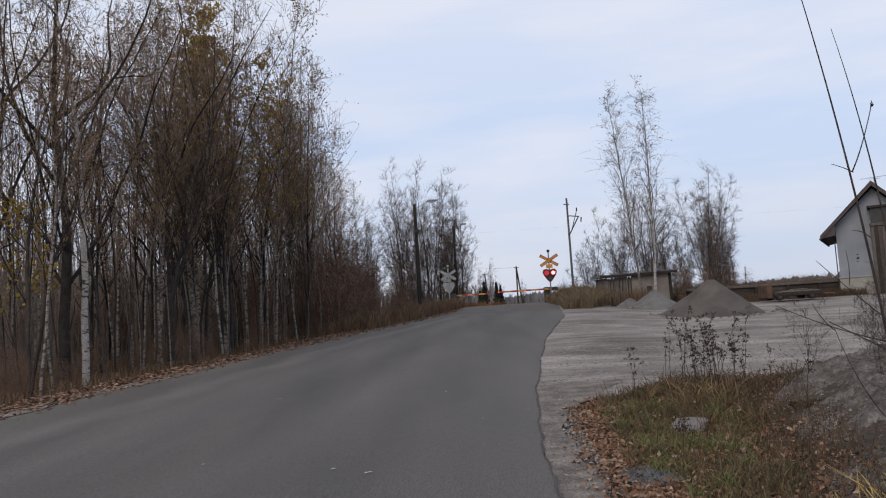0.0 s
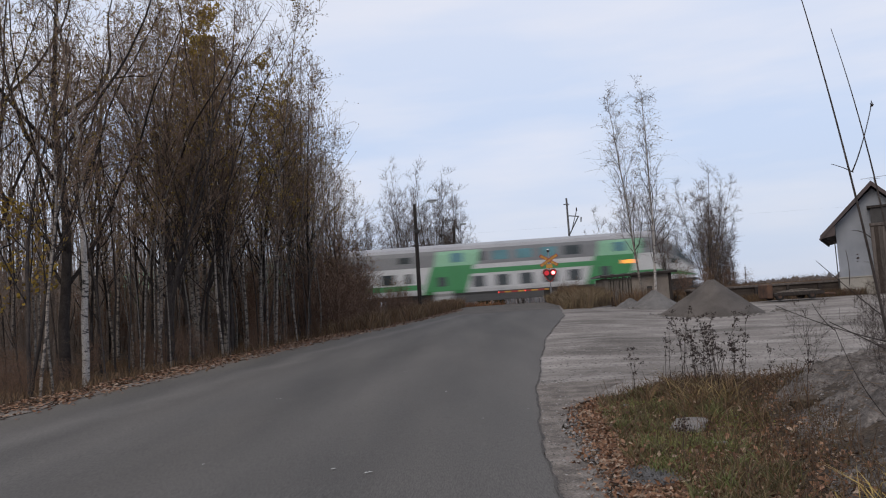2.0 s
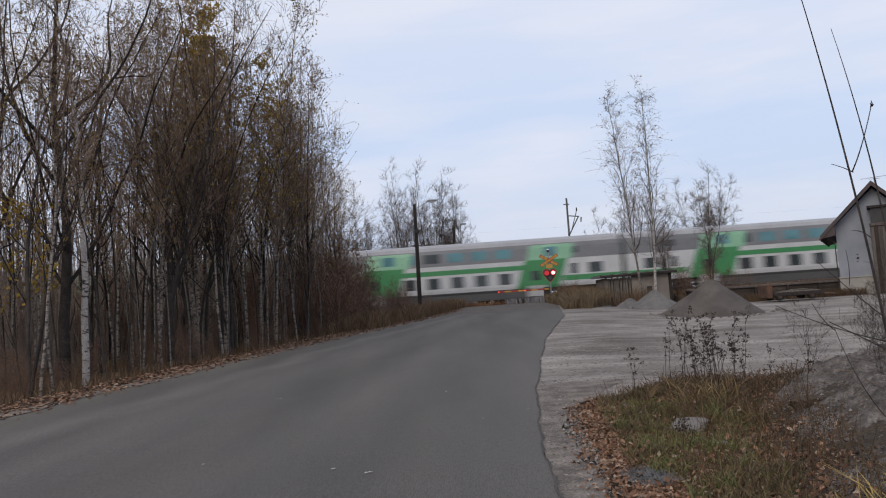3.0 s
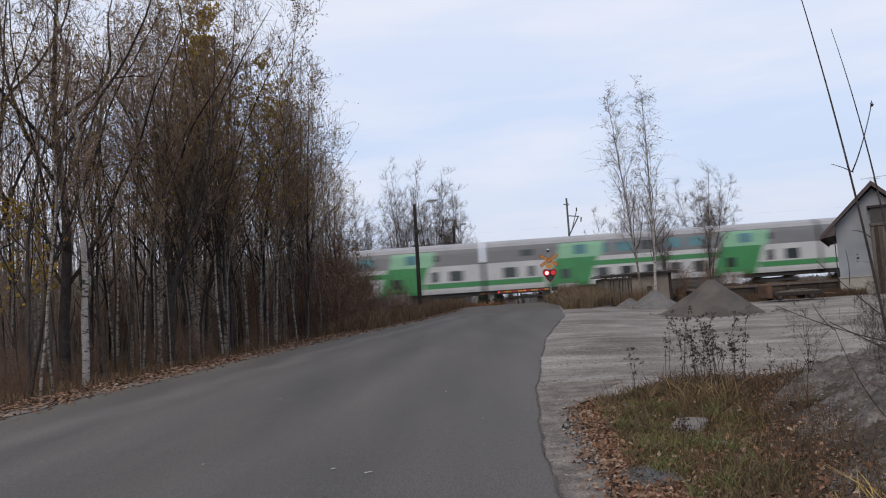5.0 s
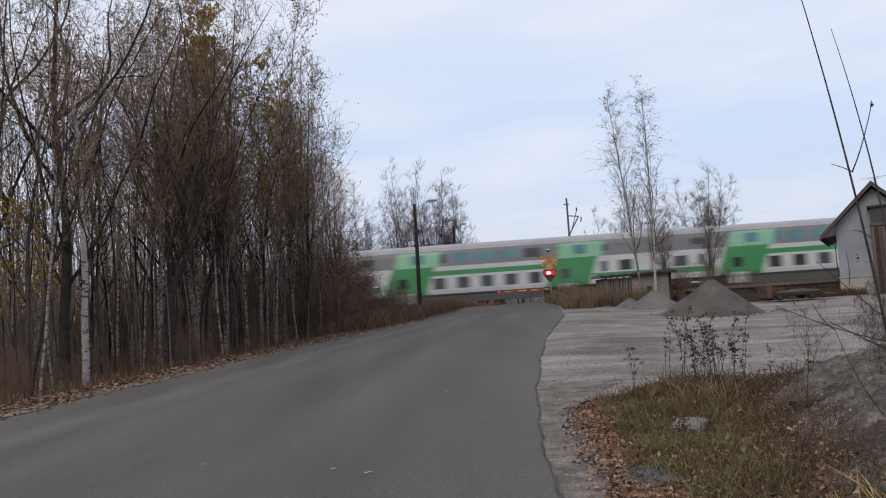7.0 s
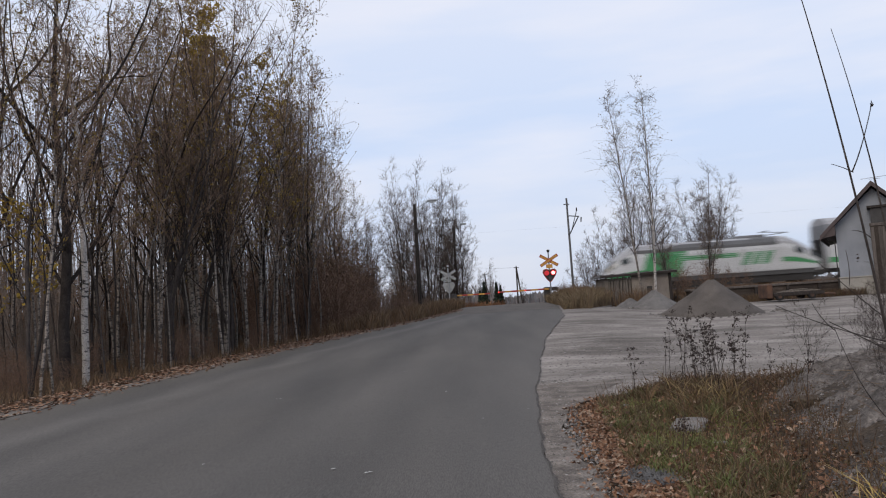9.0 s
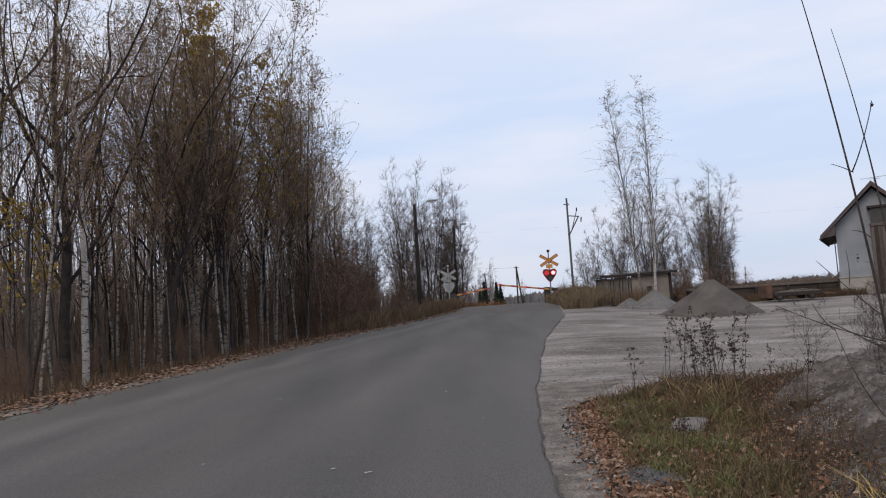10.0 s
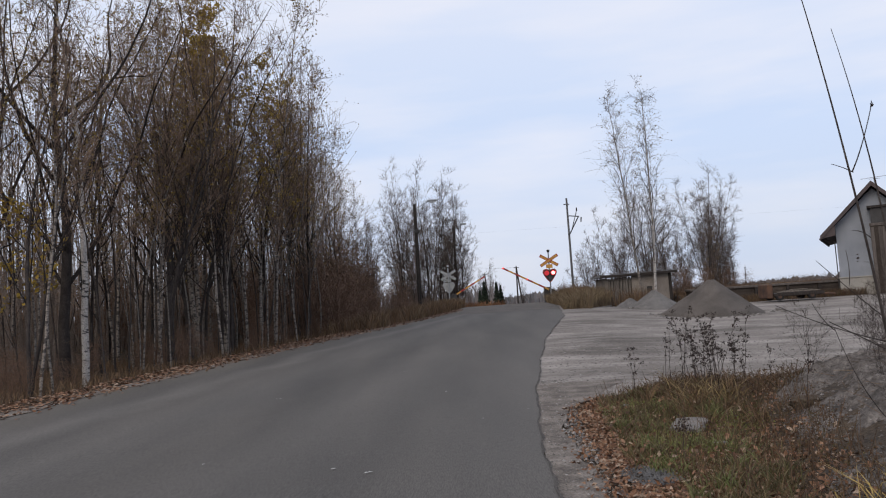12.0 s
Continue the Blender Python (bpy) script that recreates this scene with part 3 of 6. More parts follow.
class Shell:
    """The outside of a rail vehicle: a section drawn along its length, with its ends drawn in."""

    def __init__(self, profile, length, front=0.0, rear=0.0, drop=0.75, power=1.85, base=1.25, pinch=0.3):
        self.p, self.l, self.front, self.rear = profile, length, front, rear
        self.drop, self.power, self.base, self.pinch = drop, power, base, pinch

    def at(self, x, z, side, eps):
        y = float(np.interp(z, [q[0] for q in self.p], [q[1] for q in self.p])) + (eps if z < 4.6 else 0)
        lift = eps if z >= 4.6 else 0.0
        q = 0.0
        if self.front and x > self.l / 2 - self.front:
            q = (x - self.l / 2 + self.front) / self.front
        if self.rear and x < -self.l / 2 + self.rear:
            q = (-self.l / 2 + self.rear - x) / self.rear
        q = min(q, 1.0)
        k = 1 - self.drop * q ** self.power
        zz = self.base + (z - self.base) * k if z > self.base else z
        return x, side * y * (1 - self.pinch * q ** 3), zz + lift

    def patch(self, x0, x1, z0, z1, eps=0.0, slant=0.0, sides=(-1, 1), caps=False, thick=0.03, step=0.0):
        """Part of the outside between two stations and two heights, as a thin shell."""
        zs = sorted({z0, z1, *[q[0] for q in self.p if z0 < q[0] < z1]})
        n = max(1, math.ceil((x1 - x0) / step)) if step else 1
        bm = bmesh.new()
        for s in sides:
            outer, inner = [], []
            for i in range(n + 1):
                row, back = [], []
                for z in zs:
                    x = x0 + (x1 - x0) * i / n + slant * (z - z0)
                    row.append(bm.verts.new(self.at(x, z, s, eps)))
                    back.append(bm.verts.new(self.at(x, z, s, eps - thick)))
                outer.append(row)
                inner.append(back)
            for i in range(n):
                for j in range(len(zs) - 1):
                    bm.faces.new((outer[i][j], outer[i + 1][j], outer[i + 1][j + 1], outer[i][j + 1]))
                bm.faces.new((outer[i][0], inner[i][0], inner[i + 1][0], outer[i + 1][0]))
                bm.faces.new((outer[i][-1], outer[i + 1][-1], inner[i + 1][-1], inner[i][-1]))
            for i in (0, n):
                for j in range(len(zs) - 1):
                    bm.faces.new((outer[i][j], outer[i][j + 1], inner[i][j + 1], inner[i][j]))
        if caps:
            for x in (x0, x1):
                ring = [bm.verts.new(self.at(x, z, -1, eps)) for z in zs] + [bm.verts.new(self.at(x, z, 1, eps)) for z in reversed(zs)]
                bm.faces.new(ring)
        bmesh.ops.remove_doubles(bm, verts=bm.verts, dist=0.0005)
        bmesh.ops.recalc_face_normals(bm, faces=bm.faces)
        return bm


def both(name, sh, args, material, parent, label="", **more):
    """The same piece on each side of a vehicle; returns the near one."""
    far = part(name, sh.patch(*args, sides=(1,), **more), material, parent, label)
    return part(name, sh.patch(*args, sides=(-1,), **more), material, parent, label)


def bogie(parent, x):
    b = part("bogie", box(box(boxed(-0.25, 0.25, -1.0, 1.0, 0.45, 0.75, 0.02), -1.75, 1.75, -1.12, -0.98, 0.42, 0.62, 0.03), -1.75, 1.75, 0.98, 1.12, 0.42, 0.62, 0.03), M_UNDER, parent, "dark steel bogie")
    b.location.x = x
    for dx in (-1.25, 1.25):
        for y in (-0.79, 0.79):
            bm = rodded((dx, y - 0.06, 0.46), (dx, y + 0.06, 0.46), 0.46, sides=20)
            rod(bm, (dx, y - 0.14, 0.46), (dx, y + 0.14, 0.46), 0.13, sides=10)
            part("wheel", bm, M_RAIL, b)


def coach(label, cab=False, shade=0):
    """A double-deck passenger coach, 26.1 m, its middle at the origin and the rail at z 0."""
    L = 26.1
    car = thing("driving_coach" if cab else "passenger_coach", Matrix(), label, "train coach", "coaches of the passenger train")
    sh = Shell(PROFILE, L, 3.4 if cab else 0.0)
    a, b, st = -L / 2, L / 2, 0.0
    if cab:
        b = L / 2 + 0.3
        sh.l = 2 * b
        st = 0.4
    wide = dict(step=st)
    part("body", sh.patch(a, b, 1.15, 3.35, 0, caps=True, **wide), M_WHITE, car, "white painted coach side")
    part("window_band", sh.patch(a, b, 3.35, 4.62, 0.002, caps=True, **wide), M_BAND, car, "dark grey upper band")
    part("roof", sh.patch(a, b, 4.62, 5.20, 0.004, caps=True, **wide), M_ROOFGREY, car, "light grey curved roof")
    part("skirt", sh.patch(a + 6.6, L / 2 - 6.6, 0.42, 1.15, 0.01, caps=True), M_SKIRT, car, "dark grey underfloor skirt")
    for s in (-1, 1):
        part("solebar", boxed(a + 0.2 if s < 0 else L / 2 - 6.6, a + 6.6 if s < 0 else L / 2 - 0.1, -1.35, 1.35, 0.85, 1.16), M_UNDER, car)
        bogie(car, s * 9.9)
    # stripes: high between the doors, low over the bogies
    both("stripe", sh, (-5.0, 5.6, 2.62, 3.0, 0.006), M_GREEN, car, "green stripe")
    both("stripe", sh, (a, -8.4, 1.58, 2.0, 0.006), M_GREEN, car, "green stripe")
    both("stripe", sh, (8.4, b - 0.05, 1.58, 2.0, 0.006), M_GREEN, car, "green stripe", **wide)
    for c in (-6.4, 6.55):
        both("door_panel", sh, (c - 1.9, c + 1.5, 1.15, 3.35, 0.010, 0.36), M_GREEN, car, "green panel beside the door")
        both("upper_panel", sh, (c - 0.9, c + 2.6, 3.35, 4.55, 0.012, 0.2), M_PALEGREEN, car, "pale green panel")
        door = both("door", sh, (c - 0.9, c + 0.25, 0.55, 2.75, 0.03), M_GREEN, car, "green coach door")
        part("door_window", sh.patch(c - 0.68, c + 0.03, 1.75, 2.5, 0.036, sides=(-1,)), M_GLASS, door)
        part("step", sh.patch(c - 1.0, c + 0.45, 0.5, 1.35, 0.042, sides=(-1,)), M_WHITE, door, "white door foot and step")
        both("upper_window", sh, (c + 0.45, c + 1.45, 3.62, 4.36, 0.018), M_GLASS_TEAL, car)
    for i in range(5):
        x = -4.3 + i * 1.9
        both("lower_window", sh, (x, x + 1.0, 1.55, 2.42, 0.012), M_GLASS, car)
    for i in range(5):
        x = -4.5 + i * 1.9
        both("upper_window", sh, (x, x + 1.3, 3.62, 4.36, 0.010), (M_GLASS_TEAL, M_GLASS)[(i * 3 + shade) % 4 == 0], car)
    for x, w in ((a + 1.4, 1.1), (a + 3.4, 0.5)) + (() if cab else ((-a - 2.6, 1.1), (-a - 4.0, 0.5))):
        both("end_window", sh, (x, x + w, 2.12, 2.92, 0.012), M_GLASS, car)
    for x in (a + 2.9,) + ((8.6,) if cab else (-a - 4.4,)):
        both("small_window", sh, (x, x + 1.0, 3.75, 4.25, 0.010), M_GLASS, car)
    ends = (a,) if cab else (a, -a)
    for x in ends:
        d = 0.22 if x > 0 else -0.22
        part("gangway", boxed(min(x, x + d), max(x, x + d), -0.75, 0.75, 1.1, 3.5, 0.02), M_GANGWAY, car, "black rubber gangway")
    if cab:
        both("display", sh, (7.6, 8.6, 2.62, 2.9, 0.02), M_ORANGE, car, "lit orange destination display")
        both("cab_window", sh, (b - 2.1, b - 1.35, 2.65, 3.25, 0.012), M_GLASS, car, step=0.2)
        both("windscreen", sh, (b - 1.5, b - 0.25, 3.45, 5.1, 0.012), M_GLASS, car, "dark cab windscreen", step=0.2)
        part("snow_plough", prism([(b - 2.4, 0.25), (b + 0.1, 0.3), (b - 0.05, 1.15), (b - 2.4, 1.15)], -1.3, 1.3), M_UNDER, car)
        part("buffer_beam", boxed(b - 0.1, b + 0.35, -1.2, 1.2, 0.95, 1.15, 0.03), M_UNDER, car)
        for y in (-1.0, 1.0):
            part("headlamp", rodded((b - 0.02, y * 0.85, 1.5), (b + 0.05, y * 0.85, 1.5), 0.11), M_LAMPGLASS, car)
    return car


def locomotive():
    L = 16.7
    loco = thing("electric_locomotive", Matrix(), "white and green electric locomotive pushing at the train's tail", "locomotive")
    sh = Shell(LOCO_PROFILE, L, 2.6, 2.6, drop=0.62, power=1.5, base=1.3, pinch=0.12)
    part("body", sh.patch(-L / 2, L / 2, 1.10, 3.35, 0, caps=True, step=0.35), M_WHITE, loco, "white painted locomotive side")
    part("roof", sh.patch(-L / 2, L / 2, 3.35, 4.05, 0.003, caps=True, step=0.35), M_ROOFGREY, loco, "grey locomotive roof")
    both("roof_side", sh, (-6.0, 5.2, 3.30, 4.0, 0.03), M_SKIRT, loco, "dark grey roof edge")
    part("underframe", sh.patch(-L / 2 + 0.4, L / 2 - 0.4, 0.42, 1.10, 0.0, caps=True), M_UNDER, loco, "dark underframe with equipment boxes")
    both("sill", sh, (-L / 2 + 0.3, L / 2 - 0.3, 0.95, 1.28, 0.012), M_SKIRT, loco, step=0.35)
    both("flank_panel", sh, (-5.7, -2.6, 1.28, 3.3, 0.010, 0.36), M_GREEN, loco, "green slanted flank panel")
    both("stripe", sh, (-L / 2 + 0.2, -4.9, 1.5, 1.95, 0.008), M_GREEN, loco, "green stripe", step=0.3)
    both("stripe", sh, (5.4, L / 2 - 0.2, 1.9, 2.3, 0.008), M_GREEN, loco, "green stripe", step=0.3)
    both("stripe", sh, (-2.4, 2.1, 2.5, 2.85, 0.008), M_GREEN, loco, "green stripe")
    for x, z0, z1, k in ((2.2, 1.85, 2.85, 0.5), (3.0, 1.85, 2.85, 0.5), (3.8, 1.85, 2.85, 0.5)):
        both("emblem", sh, (x, x + 0.55, z0, z1, 0.012, k), M_GREEN, loco, "green emblem shape")
    for i in range(11):
        for y0, y1 in ((-1.518, -1.49), (1.49, 1.518)):
            part("side_rib", boxed(-2.7, 6.0, y0, y1, 1.42 + i * 0.165, 1.445 + i * 0.165, 0.006), M_WHITE, loco)
    for s in (-1, 1):
        both("cab_window", sh, (s * 6.8 - 0.35, s * 6.8 + 0.35, 2.75, 3.3, 0.012), M_GLASS, loco, step=0.2)
        both("windscreen", sh, (min(s * 7.6, s * 8.4), max(s * 7.6, s * 8.4), 2.9, 3.95, 0.014), M_GLASS, loco, "dark windscreen", step=0.2)
        part("buffer_beam", boxed(s * 8.45 - 0.25, s * 8.45 + 0.25, -1.25, 1.25, 0.7, 1.1, 0.04), M_UNDER, loco)
        for y in (-0.9, 0.9):
            part("buffer", rodded((s * 8.6, y, 0.98), (s * 8.95, y, 0.98), 0.17, 0.2), M_UNDER, loco)
        bogie(loco, s * 5.6)
    part("roof_gear", box(boxed(-1.5, 1.2, -0.7, 0.7, 3.9, 4.1, 0.05), 2.2, 4.6, -0.6, 0.6, 4.0, 4.22, 0.05), M_BAND, loco, "roof equipment boxes")
    # the raised current collector at the tail, the other one folded
    raised = part("pantograph", rod(rod(rodded((-4.6, -0.3, 4.2), (-3.4, 0, 4.95), 0.035), (-4.6, 0.3, 4.2), (-3.4, 0, 4.95), 0.035), (-3.4, 0, 4.95), (-5.6, 0, 5.85), 0.03), M_BAND, loco, "raised current collector")
    part("contact_shoe", rod(box(boxed(-5.72, -5.66, -0.8, 0.8, 5.84, 5.9), -5.5, -5.44, -0.8, 0.8, 5.84, 5.9), (-5.69, 0, 5.86), (-5.47, 0, 5.86), 0.03), M_BAND, raised)
    folded = part("pantograph", rod(rodded((4.9, -0.3, 4.15), (6.6, 0, 4.3), 0.035), (6.6, 0, 4.3), (4.7, 0, 4.42), 0.03), M_BAND, loco, "folded current collector")
    part("contact_shoe", boxed(4.6, 4.7, -0.8, 0.8, 4.42, 4.48), M_BAND, folded)
    return loco


PITCH = 26.4
train = [(coach("white, grey and green double-deck driving coach leading the train", True), 13.65)]
for k in range(4):
    train.append((coach("white, grey and green double-deck passenger coach with teal upper windows", False, k + 1), 13.75 + PITCH * (k + 1)))
train.append((locomotive(), 13.75 + PITCH * 4 + 13.2 + 0.2 + 8.65))


# ---------------------------------------------------------------- the grey soil bank's own crumbled surface
bx, by = np.meshgrid(np.arange(1.2, 8.4, 0.05), np.arange(3.2, 13.2, 0.055))
rise_there = sstep((bx - 2.35 - 0.34 * (by - 5.9)) / 1.9) * sstep((by - 1.0) / 3.0) * sstep((13.0 - by) / 2.8)
crumble = 0.07 * rough(bx, by, 4.7) + 0.04 * rough(bx + 3, by, 11.0) + 0.03 * rough(bx + 1, by + 5, 23.0) + 0.016 * np.random.default_rng(2).normal(size=bx.shape)
bz = height(bx, by) - 0.09 + 0.105 * sstep((rise_there - 0.02) / 0.12) + crumble * sstep((rise_there - 0.05) / 0.2) - 0.15 * np.exp(-((bx - 4.15) ** 2 / 0.12 + (by - 8.75) ** 2 / 0.08)) - 0.16 * np.exp(-((bx - 3.1) ** 2 / 0.2 + (by - 6.6) ** 2 / 0.5))
r_, c_ = bx.shape
i_ = (np.arange(r_ - 1)[:, None] * c_ + np.arange(c_ - 1)[None]).reshape(-1)
tagged(new("soil_bank", mesh_of("soil_bank", np.stack([bx, by, bz], -1).reshape(-1, 3).tolist(), np.stack([i_, i_ + 1, i_ + c_ + 1, i_ + c_], 1).tolist(), M_BANK, True)), "crumbling grey soil bank beside the road", "bank", kind="structure")


# ---------------------------------------------------------------- trees
def grow(rng, p, d, length, radius, n, wander, lift, out):
    """A bent tapered stem; appends its pieces to out and returns its joints."""
    pts, p, d = [], np.array(p, float), np.array(d, float)
    step = length / n
    for i in range(n):
        d = d + rng.normal(size=3) * wander + np.array([0, 0, lift])
        d /= np.linalg.norm(d)
        q = p + d * step
        r0, r1 = radius * (1 - 0.85 * i / n), radius * (1 - 0.85 * (i + 1) / n)
        out.append((*p, *q, r0, r1))
        pts.append((q, d.copy(), r1))
        p = q
    return pts


def aside(rng, d, angle):
    """A direction at an angle to d, to any side."""
    a = np.cross(d, rng.normal(size=3))
    a /= np.linalg.norm(a) + 1e-9
    return d * math.cos(angle) + a * math.sin(angle)


def tree(seed, name, tall, girth, limbs, low, spread, label, bark, twig, leaf=None, leaves=0, stems=1, twiglets=(5, 3), leaf_size=0.045, fine=0.006, angle=(0.45, 0.95), crook=0.05, leaf_low=0.0, bold=0, droop=0.05, lift=0.06, fan=0.0, open_by=(0.35, 0.95)):
    """A broadleaf tree in late autumn: trunk or fanned stems, arching limbs, a crown of fine crooked twigs, a few leaves left."""
    rng = np.random.default_rng(seed)
    t = thing(name, Matrix(), label, "tree" if tall > 4.5 else "shrub")
    trunks, limb, tip0, tip1, wide0, wide1 = [], [], [], [], [], []

    def thin(segs):
        for q in segs:
            tip0.append(q[0:3])
            tip1.append(q[3:6])
            wide0.append(max(q[6], fine))
            wide1.append(max(q[7], fine * 0.7))

    ends = []
    for s in range(stems):
        tilt = rng.normal(size=2) * (0.02 if stems == 1 else (0.07 if tall > 6 else 0.17))
        h = tall * (1 if s == 0 else rng.uniform(0.65, 0.98))
        if fan:
            out = fan * math.sqrt(s / stems)
            tilt = np.array([math.cos(2.4 * s), math.sin(2.4 * s)]) * out + rng.normal(size=2) * 0.015
            h = tall * (1 - 0.58 * (s / stems) ** 0.85) * rng.uniform(0.94, 1.03)
        g = girth * (1 if s == 0 else rng.uniform(0.5, 0.85))
        foot = (rng.normal(size=3) * (0.0 if s == 0 else (0.25 if tall > 12.9 else 0.08))) * (1, 1, 0)
        trunk = []
        trunks.append(trunk)
        pts = grow(rng, foot - np.array([0, 0, 0.15]), (tilt[0], tilt[1], 1), h, g, 14, crook, 0.05 if not fan else 0.004, trunk)
        bough = [pts]
        for k in range(bold if s == 0 else 0):
            q, d, r = pts[2 + (k * 6) // max(bold, 1)]
            out = aside(rng, np.array([0, 0, 1.0]), rng.uniform(0.55, 1.0))
            bough.append(grow(rng, q, out, h * rng.uniform(0.42, 0.66), g * rng.uniform(0.3, 0.46), 14, 0.07, 0.055, limb))
        for k in range(limbs):
            f = low + (1 - low) * (k + rng.uniform(0, 1)) / limbs
            q, d, r = bough[k % len(bough)][min(int(f * 14), 13)]
            base = q - d * (h / 14) * rng.uniform(0, 1)
            l = spread * h * (0.12 + 0.5 * math.sin(math.pi * min(f, 0.93)) if fan else 1.12 - f) * rng.uniform(0.5, 1.25) + 0.25
            segs = []
            lim = grow(rng, base, aside(rng, d, rng.uniform(*angle)), l, min(r * 0.6, 0.010 + l * 0.007), 7, 0.14, lift, segs)
            if l > 1.6:
                limb.extend(segs)
            else:
                thin(segs)
            for m in range(twiglets[0]):
                q2, d2, r2 = lim[rng.integers(1, 7)]
                l2 = l * rng.uniform(0.16, 0.42) + 0.18
                segs = []
                tw = grow(rng, q2, aside(rng, d2, rng.uniform(*open_by)) + (0, 0, droop + 0.12), l2, max(fine * 1.2, r2 * 0.4), 3, 0.22 if open_by[1] > 0.7 else 0.1, droop, segs)
                thin(segs)
                for j in range(twiglets[1]):
                    q3, d3, r3 = tw[rng.integers(0, 3)]
                    q3 = q3 - d3 * l2 * 0.33 * rng.uniform(0, 1)
                    e = q3 + (aside(rng, d3, rng.uniform(*open_by)) + (0, 0, droop)) * (l2 * rng.uniform(0.3, 0.85) + 0.1)
                    thin([(*q3, *e, fine, fine * 0.6)])
                    ends.append(e)
    if tall > 4.5:
        for one in trunks:
            part("trunk", tube_mesh("trunk", one, 6, bark), bark, t)
    else:
        tagged(part("stem", tube_mesh("stem", [q for one in trunks for q in one], 4, bark), bark, t), kind="stuff")
    if limb:
        tagged(part("branchwork", tube_mesh("branchwork", limb, 3, M_BARK), M_BARK, t), kind="stuff")
    p0, p1 = np.array(tip0), np.array(tip1)
    u = np.cross(p1 - p0, rng.normal(size=p0.shape))
    u /= np.linalg.norm(u, axis=1, keepdims=True) + 1e-9
    w0, w1 = np.array(wide0)[:, None], np.array(wide1)[:, None]
    v = np.stack([p0 - u * w0, p0 + u * w0, p1 + u * w1, p1 - u * w1], 1).reshape(-1, 3)
    part("crown", mesh_of("crown", v.tolist(), np.arange(4 * len(p0)).reshape(-1, 4).tolist(), twig), twig, t, "bare fine twigs")
    if leaf and leaves:
        sp = np.array(ends)
        sp = sp[sp[:, 2] > leaf_low * tall]
        c = sp[rng.integers(0, len(sp), leaves)] + rng.normal(size=(leaves, 3)) * 0.06
        part("leaves", flakes("leaves", c, leaf_size, leaf, rng), leaf, t, "last small yellow-brown leaves")
    return t


def plant(kinds, places, seed, grow_by=(0.85, 1.15), group=""):
    """Sets the first of each kind at a place, and copies at the rest."""
    rng = random.Random(seed)
    used = set()
    for i, (x, y, *size) in enumerate(places):
        k = kinds[i % len(kinds)]
        s = size[0] if size else rng.uniform(*grow_by)
        m = Matrix.Translation((x, y, float(height(x, y)) - 0.05)) @ pose(0, 0, 0, rng.uniform(-1.5, 1.5), rng.uniform(-1.5, 1.5), rng.uniform(0, 360))
        ob = k
        if id(k) in used:
            ob = copy_thing(k, m)
        used.add(id(k))
        ob.matrix_basis = m @ Matrix.Scale(s, 4)
        if group:
            ob["group"] = group


BIRCH_L = "slender birch with white bark and thin leafless twigs"
ALDER_L = "dark-barked leafless tree with thin upright branches"
UPRIGHT = dict(fine=0.0065, angle=(0.32, 0.8), lift=0.085)
wood_kinds = [
    tree(1, "alder", 12.5, 0.065, 26, 0.2, 0.37, ALDER_L, M_BARK, M_TWIG, M_LEAF_TREE, 350, 1, (5, 3), droop=0.1, **UPRIGHT),
    tree(2, "birch", 13.0, 0.055, 28, 0.24, 0.33, BIRCH_L, M_BIRCH_GREY, M_TWIG, M_LEAF_TREE, 900, 1, (5, 3), droop=0.02, **UPRIGHT),
    tree(3, "alder", 11.5, 0.05, 26, 0.18, 0.36, ALDER_L, M_BARK, M_TWIG, M_LEAF_TREE, 300, 1, (5, 3), droop=0.1, **UPRIGHT),
    tree(4, "birch", 12.5, 0.045, 28, 0.26, 0.33, BIRCH_L, M_BIRCH_GREY, M_TWIG, M_LEAF_TREE, 800, 1, (5, 3), droop=0.02, **UPRIGHT),
    tree(5, "alder", 12.0, 0.06, 15, 0.2, 0.39, ALDER_L, M_BARK, M_TWIG, M_LEAF_TREE, 150, 2, (5, 3), crook=0.07, droop=0.1, **UPRIGHT),
    tree(6, "birch", 12.0, 0.045, 26, 0.22, 0.35, BIRCH_L, M_BIRCH_GREY, M_TWIG, M_LEAF_TREE, 500, 1, (5, 3), droop=0.05, **UPRIGHT),
]
rr = random.Random(11)
spots = []
for i in range(100):
    y = 15.5 + 33 * (i / 99) ** 1.05 + rr.uniform(-0.5, 0.5)
    deep = rr.uniform(0, 1) ** 1.3 * 13
    edge = min(float(along(ROAD_LEFT, y)) - 2.6, -0.11 * y - 1.2)
    if (y < 25 and deep > 1.6 and i % 5) or (y > 29 and i % 2 == 0):
        continue
    spots.append((edge - deep * (0.6 + 0.4 * (48 - y) / 33), y, rr.uniform(0.85, 1.12) * (1.0 if y < 35 else 0.82)))
spots += [(-8.8, 27.5, 1.06), (-9.4, 29.5, 1.12), (-8.9, 32.0, 1.06), (-8.0, 34.0, 1.0), (-7.4, 37.0, 1.04), (-7.2, 40.0, 1.04), (-10.4, 31.0, 1.15), (-7.6, 43.0, 1.0),
          (-6.5, 36.4, 1.08), (-6.5, 38.2, 1.06), (-7.3, 39.2, 1.1), (-6.4, 41.0, 1.02), (-8.1, 41.6, 1.05), (-6.8, 42.6, 1.0), (-6.4, 44.2, 0.95), (-7.5, 45.2, 0.95), (-6.4, 46.4, 0.85), (-6.2, 48.2, 0.72), (-8.4, 47.0, 0.9)]
spots += [(-9.4, 29.0, 1.15), (-8.6, 30.5, 1.12), (-8.2, 31.5, 1.0), (-10.2, 28.0, 1.15), (-8.0, 33.5, 0.96), (-9.0, 27.0, 1.1), (-7.6, 34.5, 0.9)]
